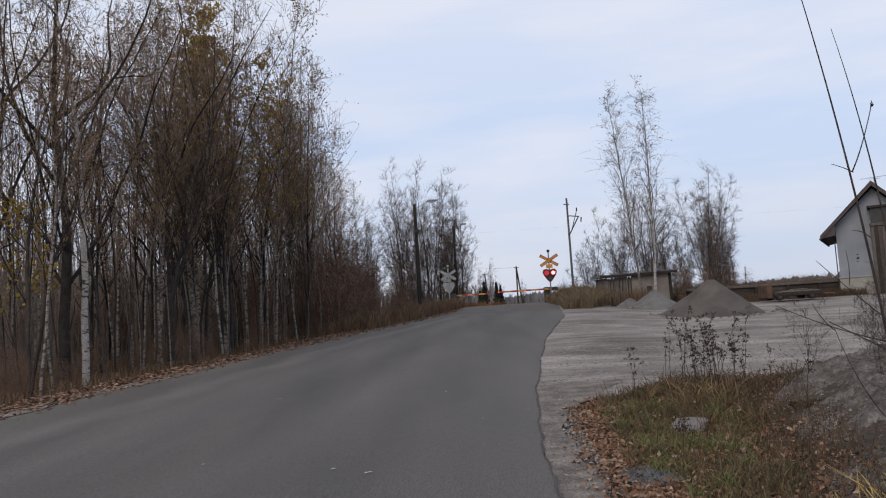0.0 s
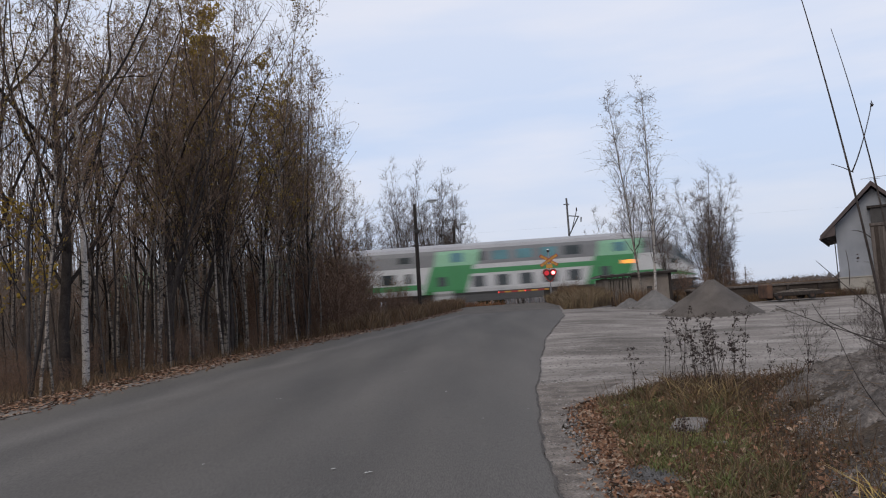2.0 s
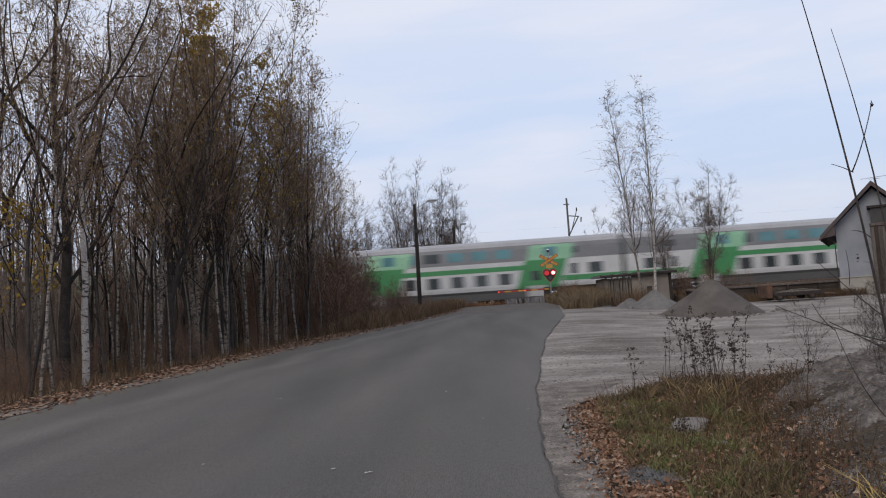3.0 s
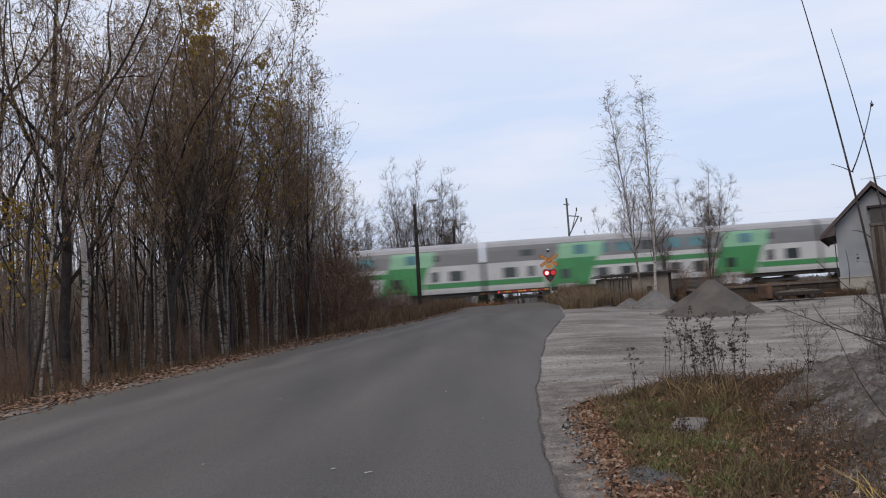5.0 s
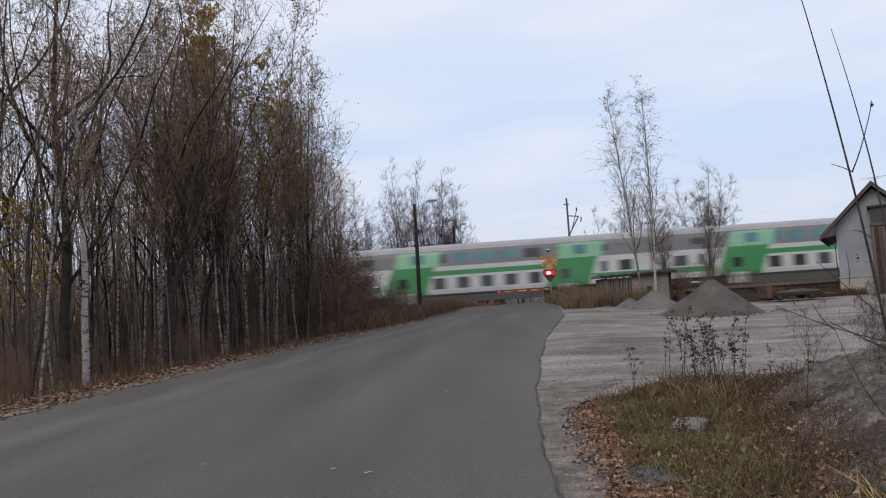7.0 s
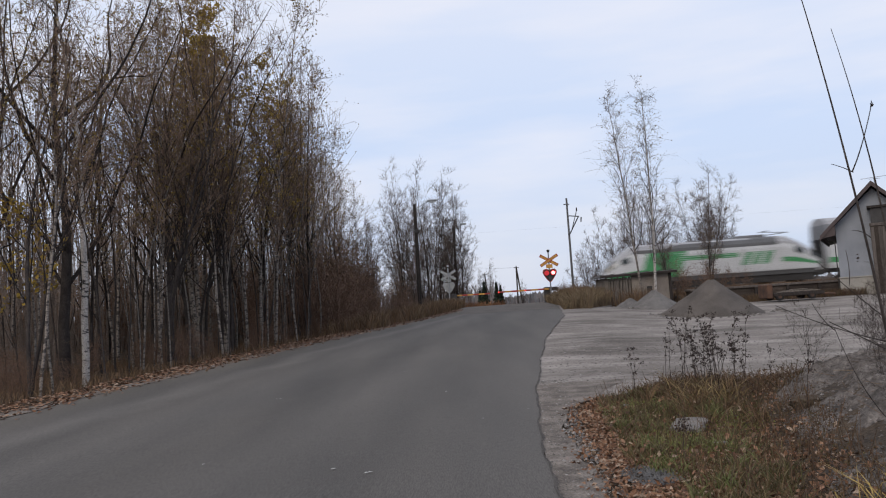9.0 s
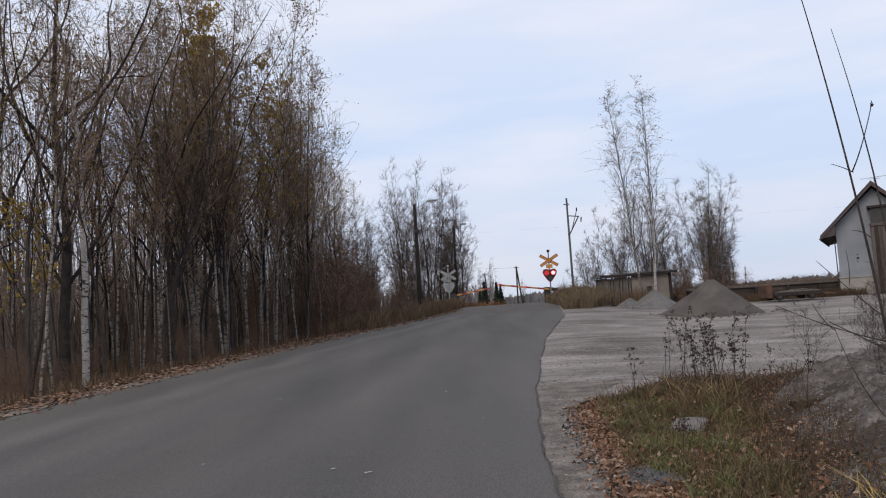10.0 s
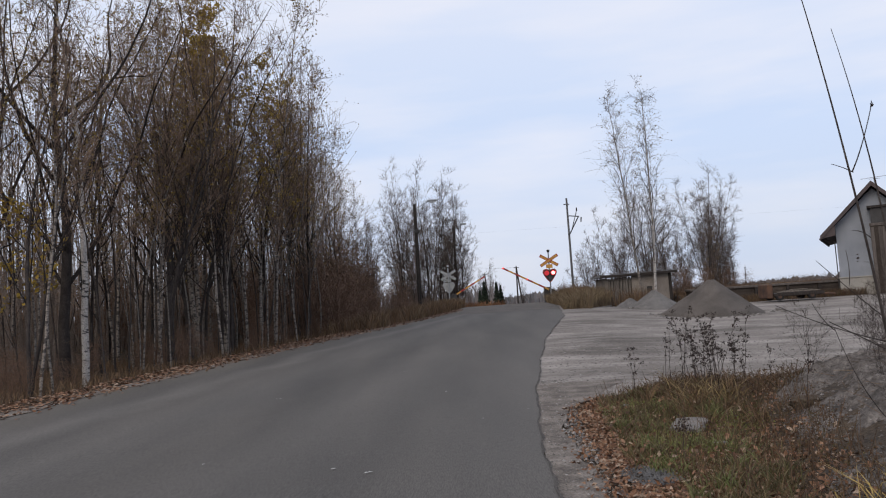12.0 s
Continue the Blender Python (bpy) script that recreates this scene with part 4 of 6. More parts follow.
for i in range(9):
    y = rr.uniform(24.5, 37)
    spots.append((-0.29 * y - rr.uniform(0, 0.2) * y, y, rr.uniform(1.05, 1.22)))
plant(wood_kinds, spots, 3, group="roadside wood")
pole_kinds = [tree(sd, "birch", 9.0, 0.036, 12, 0.5, 0.2, "thin grey-stemmed young birch in the crowded wood", bk, M_TWIG, M_LEAF_TREE, 120, 1, (4, 3), crook=0.06, droop=0.08, **UPRIGHT) for sd, bk in ((7, M_POLEBARK), (8, M_BARK), (9, M_POLEBARK))]
spots = []
for i in range(64):
    y = 17 + 21 * (i / 63) + rr.uniform(-0.6, 0.6)
    spots.append((min(float(along(ROAD_LEFT, y)) - 2.3, -0.13 * y - 1.2) - rr.uniform(0, 1) ** 1.4 * 5, y, rr.uniform(0.6, 1.1)))
plant(pole_kinds, spots, 17, group="roadside wood")
near_birch = tree(21, "birch", 14.5, 0.11, 44, 0.3, 0.24, "tall white-stemmed birch at the wood's edge", M_BIRCH, M_TWIG, M_LEAF_TREE, 900, 1, (5, 3), droop=-0.05, angle=(0.35, 0.8))
plant([near_birch], [(-10.2, 21.6, 1.0)], 4, group="roadside wood")
near_alder = tree(22, "alder", 14.0, 0.17, 90, 0.10, 0.17, "dark many-limbed tree at the wood's edge", M_BARK, M_TWIG, M_LEAF_TREE, 350, 1, (5, 3), crook=0.05, bold=12, angle=(0.35, 0.85))
plant([near_alder], [(-11.1, 22.2, 1.0), (-13.0, 21.2, 1.02), (-9.3, 26.0, 0.82)], 5, group="roadside wood")
yellow_birch = tree(23, "birch", 13.8, 0.09, 36, 0.3, 0.27, "birch with a yellow-brown top of last leaves", M_BIRCH_GREY, M_TWIG, M_LEAF_YELLOW, 4200, 1, (5, 3), 0.058, leaf_low=0.45, droop=0.0, **UPRIGHT)
plant([yellow_birch], [(-7.8, 32.0, 0.87), (-7.6, 35.0, 0.88), (-9.6, 30.0, 1.02), (-8.4, 29.0, 0.97), (-10.6, 33.0, 1.06)], 6, group="roadside wood")

yellow_sapling = tree(61, "maple", 4.8, 0.03, 14, 0.25, 0.4, "slim young tree with yellow leaves at the wood's edge", M_BARK, M_TWIG, M_LEAF_YELLOW, 420, leaf_size=0.075, leaf_low=0.4)
plant([yellow_sapling], [(-10.9, 19.6, 1.0), (-11.9, 18.6, 0.9)], 24, group="roadside wood")
brush_kinds = [tree(31 + k, "shrub", 3.4, 0.018, 6, 0.05, 0.4, "brown leafless thicket shrub", M_BRUSH, M_BRUSH, M_GRASS_BROWN, 130, 6, (3, 3), 0.05, 0.006) for k in range(3)]
spots = []
for i in range(62):
    y = 14 + 26 * (i / 61) + rr.uniform(-0.4, 0.4)
    spots.append((float(along(ROAD_LEFT, y)) - rr.uniform(2.4, 5.5), y, rr.uniform(0.25, 0.5)))
for i in range(62):
    y = rr.uniform(33, 58)
    x = float(along(ROAD_LEFT, y)) - 2.3 - rr.uniform(0, 1) ** 1.3 * 7.5
    spots.append((x, y, rr.uniform(0.7, 1.15) * (1.15 if x < -0.10 * y else 0.7) * (1.0 if y < 50 else 0.7)))
for i in range(24):
    y = rr.uniform(38, 56)
    x = -0.105 * y - 0.1 - rr.uniform(0, 1) * 4.5
    spots.append((x, y, rr.uniform(1.1, 1.45) * (1.25 if x < -0.13 * y else 0.95)))
for i in range(20):
    y = rr.uniform(33, 47)
    spots.append((-(0.3 + 0.26 * (i + rr.uniform(0, 1)) / 20) * y, y, rr.uniform(1.0, 1.3)))
spots += [(-15.2, 35.0, 1.2), (-17.4, 40.0, 1.2), (-19.5, 45.0, 1.2), (-16.6, 38.5, 1.15)]
plant(brush_kinds, spots, 8, group="roadside thicket")

FINE = dict(droop=0.02, open_by=(0.3, 0.9))
far_kinds = [
    tree(41, "birch", 14.0, 0.07, 22, 0.12, 0.25, "tall bare birch beyond the railway", M_BARK, M_TWIG_PALE, M_LEAF_TREE, 120, 8, (6, 5), 0.04, 0.007, (0.4, 0.85), 0.035, fan=0.2, **FINE),
    tree(42, "birch", 13.5, 0.065, 22, 0.1, 0.25, "tall bare birch beyond the railway", M_BARK, M_TWIG_PALE, M_LEAF_TREE, 120, 7, (6, 5), 0.04, 0.007, (0.4, 0.85), 0.035, fan=0.18, **FINE),
    tree(43, "willow", 9.0, 0.06, 18, 0.06, 0.3, "bare bushy willow beyond the railway", M_BARK, M_TWIG_PALE, None, 0, 7, (5, 4), 0.05, 0.008, (0.3, 0.6), fan=0.3, **FINE),
]
egg_kinds = [tree(sd, "birch", 13.6, 0.07, 22, 0.06, 0.25, "tall bare birch with a dense pointed crown", M_BARK, M_TWIG_PALE, M_LEAF_TREE, 150, 11, (6, 5), 0.04, 0.007, (0.4, 0.85), 0.03, fan=fn, **FINE) for sd, fn in ((44, 0.27), (45, 0.23))]
plant(egg_kinds, [(17.0, 73, 0.8), (19.6, 74, 0.9), (25.2, 73, 0.98), (26.4, 74, 0.86), (23.4, 75, 0.68), (-3.7, 73.4, 1.08), (-1.6, 73.6, 1.1)], 49, group="trees beyond the railway")
plant(far_kinds[:2], [(-5.3, 74, 0.98), (-3.2, 75, 1.02), (-0.6, 74, 0.98), (-4.6, 76, 0.95), (0.9, 75, 0.86), (-8.4, 74, 0.84), (-7.5, 72.5, 0.74), (-2.6, 77, 1.02), (0.4, 78, 0.92), (-8.0, 82, 0.8), (-10, 80, 0.85), (-6.8, 74, 0.74), (1.6, 76, 0.72), (25.4, 72.4, 0.7)], 9, group="trees beyond the railway")
plant(far_kinds[2:], [(13.6, 74, 0.78), (16.4, 73, 0.7), (19.6, 73, 0.75), (22.0, 73.5, 0.62), (27.4, 74, 0.5), (15.0, 76, 0.82), (-3.0, 73, 0.7), (26.6, 72, 0.7), (20.5, 71.5, 0.6), (-8.5, 72, 0.8)], 10, group="trees beyond the railway")
yard_birch = tree(51, "birch", 14.6, 0.085, 40, 0.2, 0.27, "tall pale birch beside the yard shed", M_BIRCH_GREY, M_TWIG_PALE, M_LEAF_TREE, 450, 1, (6, 5), 0.05, 0.0065, (0.3, 0.62), 0.022, droop=-0.06, lift=0.08)
yard_birch_2 = tree(52, "birch", 14.4, 0.10, 40, 0.2, 0.25, "tall pale birch beside the yard shed", M_BIRCH, M_TWIG_PALE, M_LEAF_TREE, 600, 1, (6, 5), 0.05, 0.0065, (0.32, 0.66), 0.022, droop=-0.14, lift=0.07)
plant([yard_birch], [(12.1, 47.3, 0.94)], 15, group="yard birches")
plant([yard_birch_2], [(12.8, 47.1, 0.94)], 13, group="yard birches")
slim = tree(53, "birch", 8.0, 0.05, 20, 0.15, 0.17, "slim bare birch behind the gravel heap", M_BARK, M_TWIG_PALE, M_LEAF_TREE, 300, 4, (6, 5), 0.04, 0.006, fan=0.12, **FINE)
plant([slim], [(17.4, 50.5, 0.95), (15.4, 53.5, 0.9)], 14, group="yard birches")




# ---------------------------------------------------------------- crossing
def at_ground(x, y, dz=0.0, turn=0.0):
    return Matrix.Translation((x, y, float(height(x, y)) + dz)) @ pose(0, 0, 0, 0, 0, turn)


HEART = [(0.0, -0.52), (-0.2, -0.33), (-0.44, 0.02), (-0.53, 0.24), (-0.50, 0.40), (-0.38, 0.50), (-0.2, 0.50), (0.0, 0.42), (0.2, 0.50), (0.38, 0.50), (0.50, 0.40), (0.53, 0.24), (0.44, 0.02), (0.2, -0.33)]


def crossing_signal(label, m, back):
    """Post with a crossed-arm sign, a plate and the heart-shaped lamp board; seen from the front it faces -y."""
    s = thing("crossing_signal", m, label, "crossing signal", "level crossing signals")
    part("post", rodded((0, 0.10, -0.2), (0, 0.10, 3.78), 0.055, 0.05), M_STEEL, s, "grey steel post")
    cap = part("top_lamp", rodded((0, 0.10, 3.78), (0, 0.10, 3.92), 0.09, 0.12), M_BLACK, s, "small black lamp on top")
    part("lens", rodded((0, 0.10, 3.92), (0, 0.10, 4.0), 0.11, 0.05), M_LAMPGLASS, cap)
    for k, turn in ((0, 31), (1, -31)):
        a = pose(0, -0.02 * k, 3.15, 0, turn, 0)
        arm = part("cross_arm", boxed(-0.76, 0.76, 0.0, 0.018, -0.115, 0.115, 0.004, a), back or M_RED, s, None if back else "red-edged yellow sign arm")
        if not back:
            for q in range(5):
                x0 = -0.70 + q * 0.285
                part("yellow_field", boxed(x0, x0 + 0.26, -0.004, 0.001, -0.078, 0.078, 0.001, a), M_YELLOW, arm)
    part("plate", boxed(-0.24, 0.24, 0.0, 0.02, 2.58, 2.86, 0.005), back or M_YELLOW, s, None if back else "small yellow plate")
    board = part("lamp_board", prism([(x, z + 2.02) for x, z in HEART], 0.0, 0.05), back or M_RED, s, "red-rimmed heart-shaped lamp board")
    if not back:
        part("board_face", prism([(x * 0.87, z * 0.87 + 2.02) for x, z in HEART], -0.008, 0.002), M_BLACK, board)
        for x in (-0.235, 0.235):
            hood = rodded((x, -0.09, 2.22), (x, 0.0, 2.22), 0.185, 0.175, 18)
            part("lens", hood, M_LENSRED, board, "red lamp lens")
        part("lens", rodded((0, -0.06, 1.82), (0, 0.0, 1.82), 0.11, 0.10, 14), M_GLASS, board, "dark lower lens")
    return s


signal = crossing_signal("yellow and red crossing signal with two red lamps", at_ground(7.8, 57.0, -0.05), None)
# added glowing disc, one for both lamps; it sits before the lens that is lit
blink_disc = part("lit_disc", rodded((0, -0.018, 0), (0, 0.018, 0), 0.125, 0.115, 16), M_LAMPRED, signal, "glowing red disc moved between the lenses to show their blinking")
blink_disc.location = (-0.235, -0.11, 2.22)
crossing_signal("grey back of the opposite crossing signal", at_ground(0.3, 67.5, 0.0, 180), M_SIGNBACK)


def barrier(label, m, reach_by, lamps):
    """A barrier drive with its arm; the arm is modelled level, pointing along -x from the pivot."""
    b = thing("level_crossing_barrier", m, label, "barrier", "level crossing barriers")
    part("drive_box", boxed(-0.05, 0.45, -0.25, 0.25, -0.2, 1.2, 0.03), M_UNDER, b, "dark barrier drive cabinet")
    arm = part("arm", boxed(-reach_by, 0.1, -0.36, -0.30, -0.06, 0.06, 0.008), M_YELLOW, b, "red and yellow barrier arm")
    arm.location = (0.2, 0, 1.05)
    n = int(reach_by / 0.5)
    for i in range(0, n, 2):
        part("red_band", boxed(-reach_by + i * 0.5, -reach_by + i * 0.5 + 0.5, -0.364, -0.296, -0.064, 0.064, 0.008), M_RED, arm)
    part("counterweight", boxed(0.1, 0.75, -0.42, -0.27, -0.14, 0.14, 0.02), M_UNDER, arm, "dark counterweight")
    for x in lamps:
        part("arm_lamp", rodded((x, -0.42, 0.0), (x, -0.36, 0.0), 0.055, 0.05), M_ARMLAMP, arm, "small red lamp")
    return arm


near_arm = barrier("lowered barrier with a red and yellow arm over the road", at_ground(7.45, 58.0, -0.06), 3.75, (-3.7, -1.7))
far_arm = barrier("far barrier with a red and yellow arm", at_ground(0.9, 67.6, 0.1, 180), 3.2, (-3.1,))


# ---------------------------------------------------------------- poles and wires
def wire(name, a, b, sag, r, label):
    a, b = Vector(a), Vector(b)
    pts = [a.lerp(b, k / 12) - Vector((0, 0, sag * 4 * (k / 12) * (1 - k / 12))) for k in range(13)]
    segs = [(*pts[k], *pts[k + 1], r, r) for k in range(12)]
    return tagged(new(name, tube_mesh(name, segs, 5, M_BLACK)), label, "wire")


def street_lamp(x, y, tall, arm, label):
    z = float(height(x, y))
    lamp = thing("street_lamp", Matrix.Translation((x, y, z)), label, "street lamp", "street lamps")
    part("pole", rodded((0, 0, -0.3), (0.06, 0, tall), 0.15, 0.11), M_DARKWOOD, lamp, "dark tarred wooden pole")
    a = part("bracket", rodded((0.05, 0, tall - 0.35), (arm, 0, tall + 0.15), 0.03), M_STEEL, lamp, "steel bracket")
    h = part("lamp_head", boxed(arm - 0.1, arm + 0.55, -0.13, 0.13, tall + 0.10, tall + 0.24, 0.05), M_STEEL, lamp, "pale lamp head")
    part("cover", boxed(arm, arm + 0.48, -0.1, 0.1, tall + 0.05, tall + 0.10, 0.02), M_LAMPGLASS, h)
    part("clamp", boxed(-0.05, 0.3, -0.2, 0.0, tall - 2.0, tall - 1.75, 0.02), M_UNDER, lamp)
    return lamp


street_lamp(-1.8, 52.0, 7.75, 1.05, "wooden street lamp pole with a steel bracket lamp")
street_lamp(1.1, 75.0, 8.3, 0.8, "wooden street lamp pole beyond the railway")
street_lamp(0.2, 95.0, 8.6, 0.6, "wooden street lamp pole beyond the railway")


def mast():
    z = float(height(10.95, 66.0))
    m = thing("catenary_mast", Matrix.Translation((10.95, 66.0, z)), "slim grey steel overhead line mast with a bracket", "mast")
    part("pole", rodded((0, 0, -0.3), (0, 0, 10.25 - z), 0.11, 0.08), M_MAST, m)
    part("top_rail", boxed(-0.3, 0.2, -0.03, 0.03, 8.55, 8.63), M_MAST, m)
    arm = part("bracket", rod(rodded((0, 0, 5.9), (0.45, -2.6, 7.2), 0.05), (0, 0, 7.6), (0.45, -2.7, 7.2), 0.045), M_MAST, m)
    part("stay", rodded((0.1, -0.6, 6.1), (0.62, -1.0, 7.9), 0.035), M_MAST, arm)
    part("insulator", rodded((0.62, -1.0, 7.85), (0.62, -1.0, 8.15), 0.07, 0.05, 8), M_UNDER, arm)
    part("insulator", rodded((0.9, -1.1, 6.9), (0.95, -1.1, 7.3), 0.05, 0.05, 8), M_UNDER, arm)


mast()
for side, z, nm in ((0.0, 6.0, "contact_wire"),):
    p, q = on_track(-120, RAIL_Z + z, side=side).translation, on_track(170, RAIL_Z + z, side=side).translation
    wire(nm, p, q, 0.0, 0.0015, "thin dark overhead wire above the track")


def line_pole(x, y, tall, legs, lean, label):
    z = float(height(x, y))
    m = thing("line_pole", Matrix.Translation((x, y, z)), label, "pole", "power line poles")
    for k in range(legs):
        part("pole", rodded((k * 0.95, 0, -0.3), (lean, 0, tall), 0.15, 0.12), M_DARKWOOD, m)
    part("crossarm", boxed(lean - 0.45, lean + 0.45, -0.05, 0.05, tall - 0.3, tall - 0.18), M_DARKWOOD, m)
    part("insulator", rodded((lean, 0, tall), (lean, 0, tall + 0.22), 0.05, 0.04, 8), M_LAMPGLASS, m)


line_pole(13.0, 140, 7.6, 2, 0.1, "two-legged wooden power line pole")
line_pole(8.2, 150, 7.1, 1, -0.4, "leaning wooden power line pole")
line_pole(117.0, 300, 9.5, 1, 0.2, "distant wooden power line pole")
wire("power_line", (-3, 110, 8.6), (13.1, 140, 8.0), 0.6, 0.016, "sagging thin power line")


# ---------------------------------------------------------------- yard: shed, heaps, platform, trailer, house
def shed():
    s = thing("shed", at_ground(9.9, 48.0, -0.06), "low shed with stained pale walls and a grey felt roof", "shed")
    s.rotation_euler.z = radians(-1.5)
    part("wall", boxed(1.7, 4.0, 0.0, 0.14, 0, 1.86, 0.01), M_SHEDWALL, s, "stained pale rendered front wall")
    part("wall", boxed(0.05, 0.2, 0.14, 3.4, 0, 1.75, 0.01), M_GREYWOOD, s)
    part("wall", boxed(3.96, 4.1, 0.14, 3.4, 0, 1.8, 0.01), M_SHEDWALL, s)
    part("wall", boxed(0.2, 3.96, 3.26, 3.4, 0, 1.75, 0.01), M_SHEDWALL, s)
    for i in range(9):
        part("plank", boxed(0.06 + i * 0.182, 0.06 + i * 0.182 + (0.13 if i % 3 else 0.165), 0.0, 0.03, 0.05, 1.78 - 0.05 * (i % 2), 0.006), M_GREYWOOD, s)
    part("corner_post", boxed(4.0, 4.17, -0.06, 0.12, 0, 1.9, 0.015), M_DARKWOOD, s, "dark wooden corner post")
    # wall stays solid here; a black plate paints the shade of an opening
    part("opening_shade", boxed(2.62, 2.95, -0.012, 0.004, 0.25, 1.1), M_BLACK, s, "black plate painting the shade of a broken opening")
    roof = part("roof", prism([(-0.25, 1.84), (4.5, 1.92), (4.5, 2.02), (-0.25, 1.94)], -0.35, 3.6), M_SHEDROOF, s, "flat grey felt roof")
    part("fascia", boxed(-0.25, 4.5, -0.39, -0.352, 1.76, 1.9, 0.006, pose(0, 0, 0.02, 0, -0.9, 0)), M_DARKWOOD, roof, "dark wooden fascia")
    for i in range(7):
        part("batten", boxed(-0.1 + i * 0.72, -0.06 + i * 0.72, -0.33, 3.55, 1.965 + i * 0.012, 1.995 + i * 0.012), M_DARKWOOD, roof)


shed()


def heap(name, x, y, r, tall, material, label, seed, stretch_x=1.0):
    """A loose heap at its angle of rest with a rounded tip and slumped foot."""
    rng = np.random.default_rng(seed)
    rings, around = 16, 48
    ph = rng.uniform(0, 6.28, 5)
    v, f = [], []
    for i in range(rings + 1):
        q = i / rings
        for j in range(around):
            a = 2 * math.pi * j / around
            wob = 1 + 0.06 * math.sin(2 * a + ph[0]) + 0.05 * math.sin(3 * a + ph[1]) + 0.025 * math.sin(7 * a + ph[2])
            px, py = x + math.cos(a) * r * q * wob * stretch_x, y + math.sin(a) * r * q * wob
            prof = (1 - q) ** 1.06 if q > 0.06 else 0.935 - q * 0.3
            z = float(height(px, py)) + tall * prof + 0.02 * math.sin(9 * a + ph[3] + 14 * q) * (q > 0.05) - (0.12 if i == rings else 0)
            v.append((px, py, z))
    for i in range(rings):
        for j in range(around):
            k = (j + 1) % around
            f.append((i * around + j, (i + 1) * around + j, (i + 1) * around + k, i * around + k))
    return tagged(new(name, mesh_of(name, v, f, material, True)), label, "mound", "gravel mounds in the yard")


heap("spoil_mound", 11.6, 33.6, 2.15, 1.62, M_PILE, "cone-shaped heap of grey gravel", 1, 1.0)
heap("spoil_mound", 11.75, 43.6, 1.75, 1.12, M_PALE_PILE, "low heap of pale gravel before the shed", 2, 0.85)
heap("spoil_mound", 10.5, 44.0, 0.85, 0.62, M_PALE_PILE, "small heap of pale gravel", 3, 1.1)


def platform():
    p = thing("loading_platform", Matrix.Translation((0, 0, 0)), "old loading platform faced with dark brown timber", "platform", kind="structure")
    part("core", boxed(14.7, 24.2, 46.25, 47.2, 0.4, 1.50), M_BROWNWOOD, p)
    part("coping", boxed(14.6, 24.2, 46.05, 47.25, 1.502, 1.64, 0.02), M_BARNWOOD, p, "weathered timber coping")
    for i in range(5):
        x0 = 14.75 + i * 1.9
        part("post", boxed(x0 - 0.08, x0 + 0.08, 46.05, 46.2, 0.45, 1.5, 0.01), M_DARKWOOD, p)
        for r in range(4):
            part("plank", boxed(x0 + 0.06, x0 + 1.84, 46.19, 46.245, 0.55 + r * 0.235, 0.55 + r * 0.235 + 0.225, 0.008), M_BROWNWOOD, p)


platform()


def trailer():
    t = thing("flat_trailer", at_ground(17.75, 42.6, 0.0, -4), "rusty flat farm trailer loaded with old planks", "trailer")
    part("headboard", boxed(-0.25, 0.047, -0.8, 0.8, 0.2, 0.98, 0.05), M_RUST, t, "rusty headboard")
    part("bed", boxed(0.05, 2.7, -0.88, 0.88, 0.30, 0.47, 0.012), M_DARKWOOD, t, "dark plank bed")
    for y in (-0.45, 0.45):
        part("beam", boxed(-0.1, 2.8, y - 0.05, y + 0.05, 0.26, 0.38), M_RUST, t)
    part("drawbar", rodded((2.7, 0, 0.33), (3.6, 0, 0.25), 0.05), M_RUST, t)
    for x in (0.35, 2.05):
        for y in (-0.78, 0.78):
            w = part("wheel", rodded((x, y - 0.09, 0.28), (x, y + 0.09, 0.28), 0.21, sides=18), M_TYRE, t)
            part("hub", rodded((x, y - 0.1, 0.28), (x, y + 0.1, 0.28), 0.11, sides=12), M_RUST, w)
    for i, (z, y, tilt) in enumerate(((0.5, -0.5, 1), (0.5, -0.1, -1.5), (0.54, -0.4, 2.5), (0.5, 0.4, 0.0), (0.6, -0.3, -3))):
        part("loose_plank", boxed(0.3 + 0.2 * i, 2.6 - 0.15 * i, y - 0.09, y + 0.09, z, z + 0.045, 0.005, pose(0, 0, 0, 0, 0, tilt)), M_GREYWOOD, t, "loose weathered plank")


trailer()


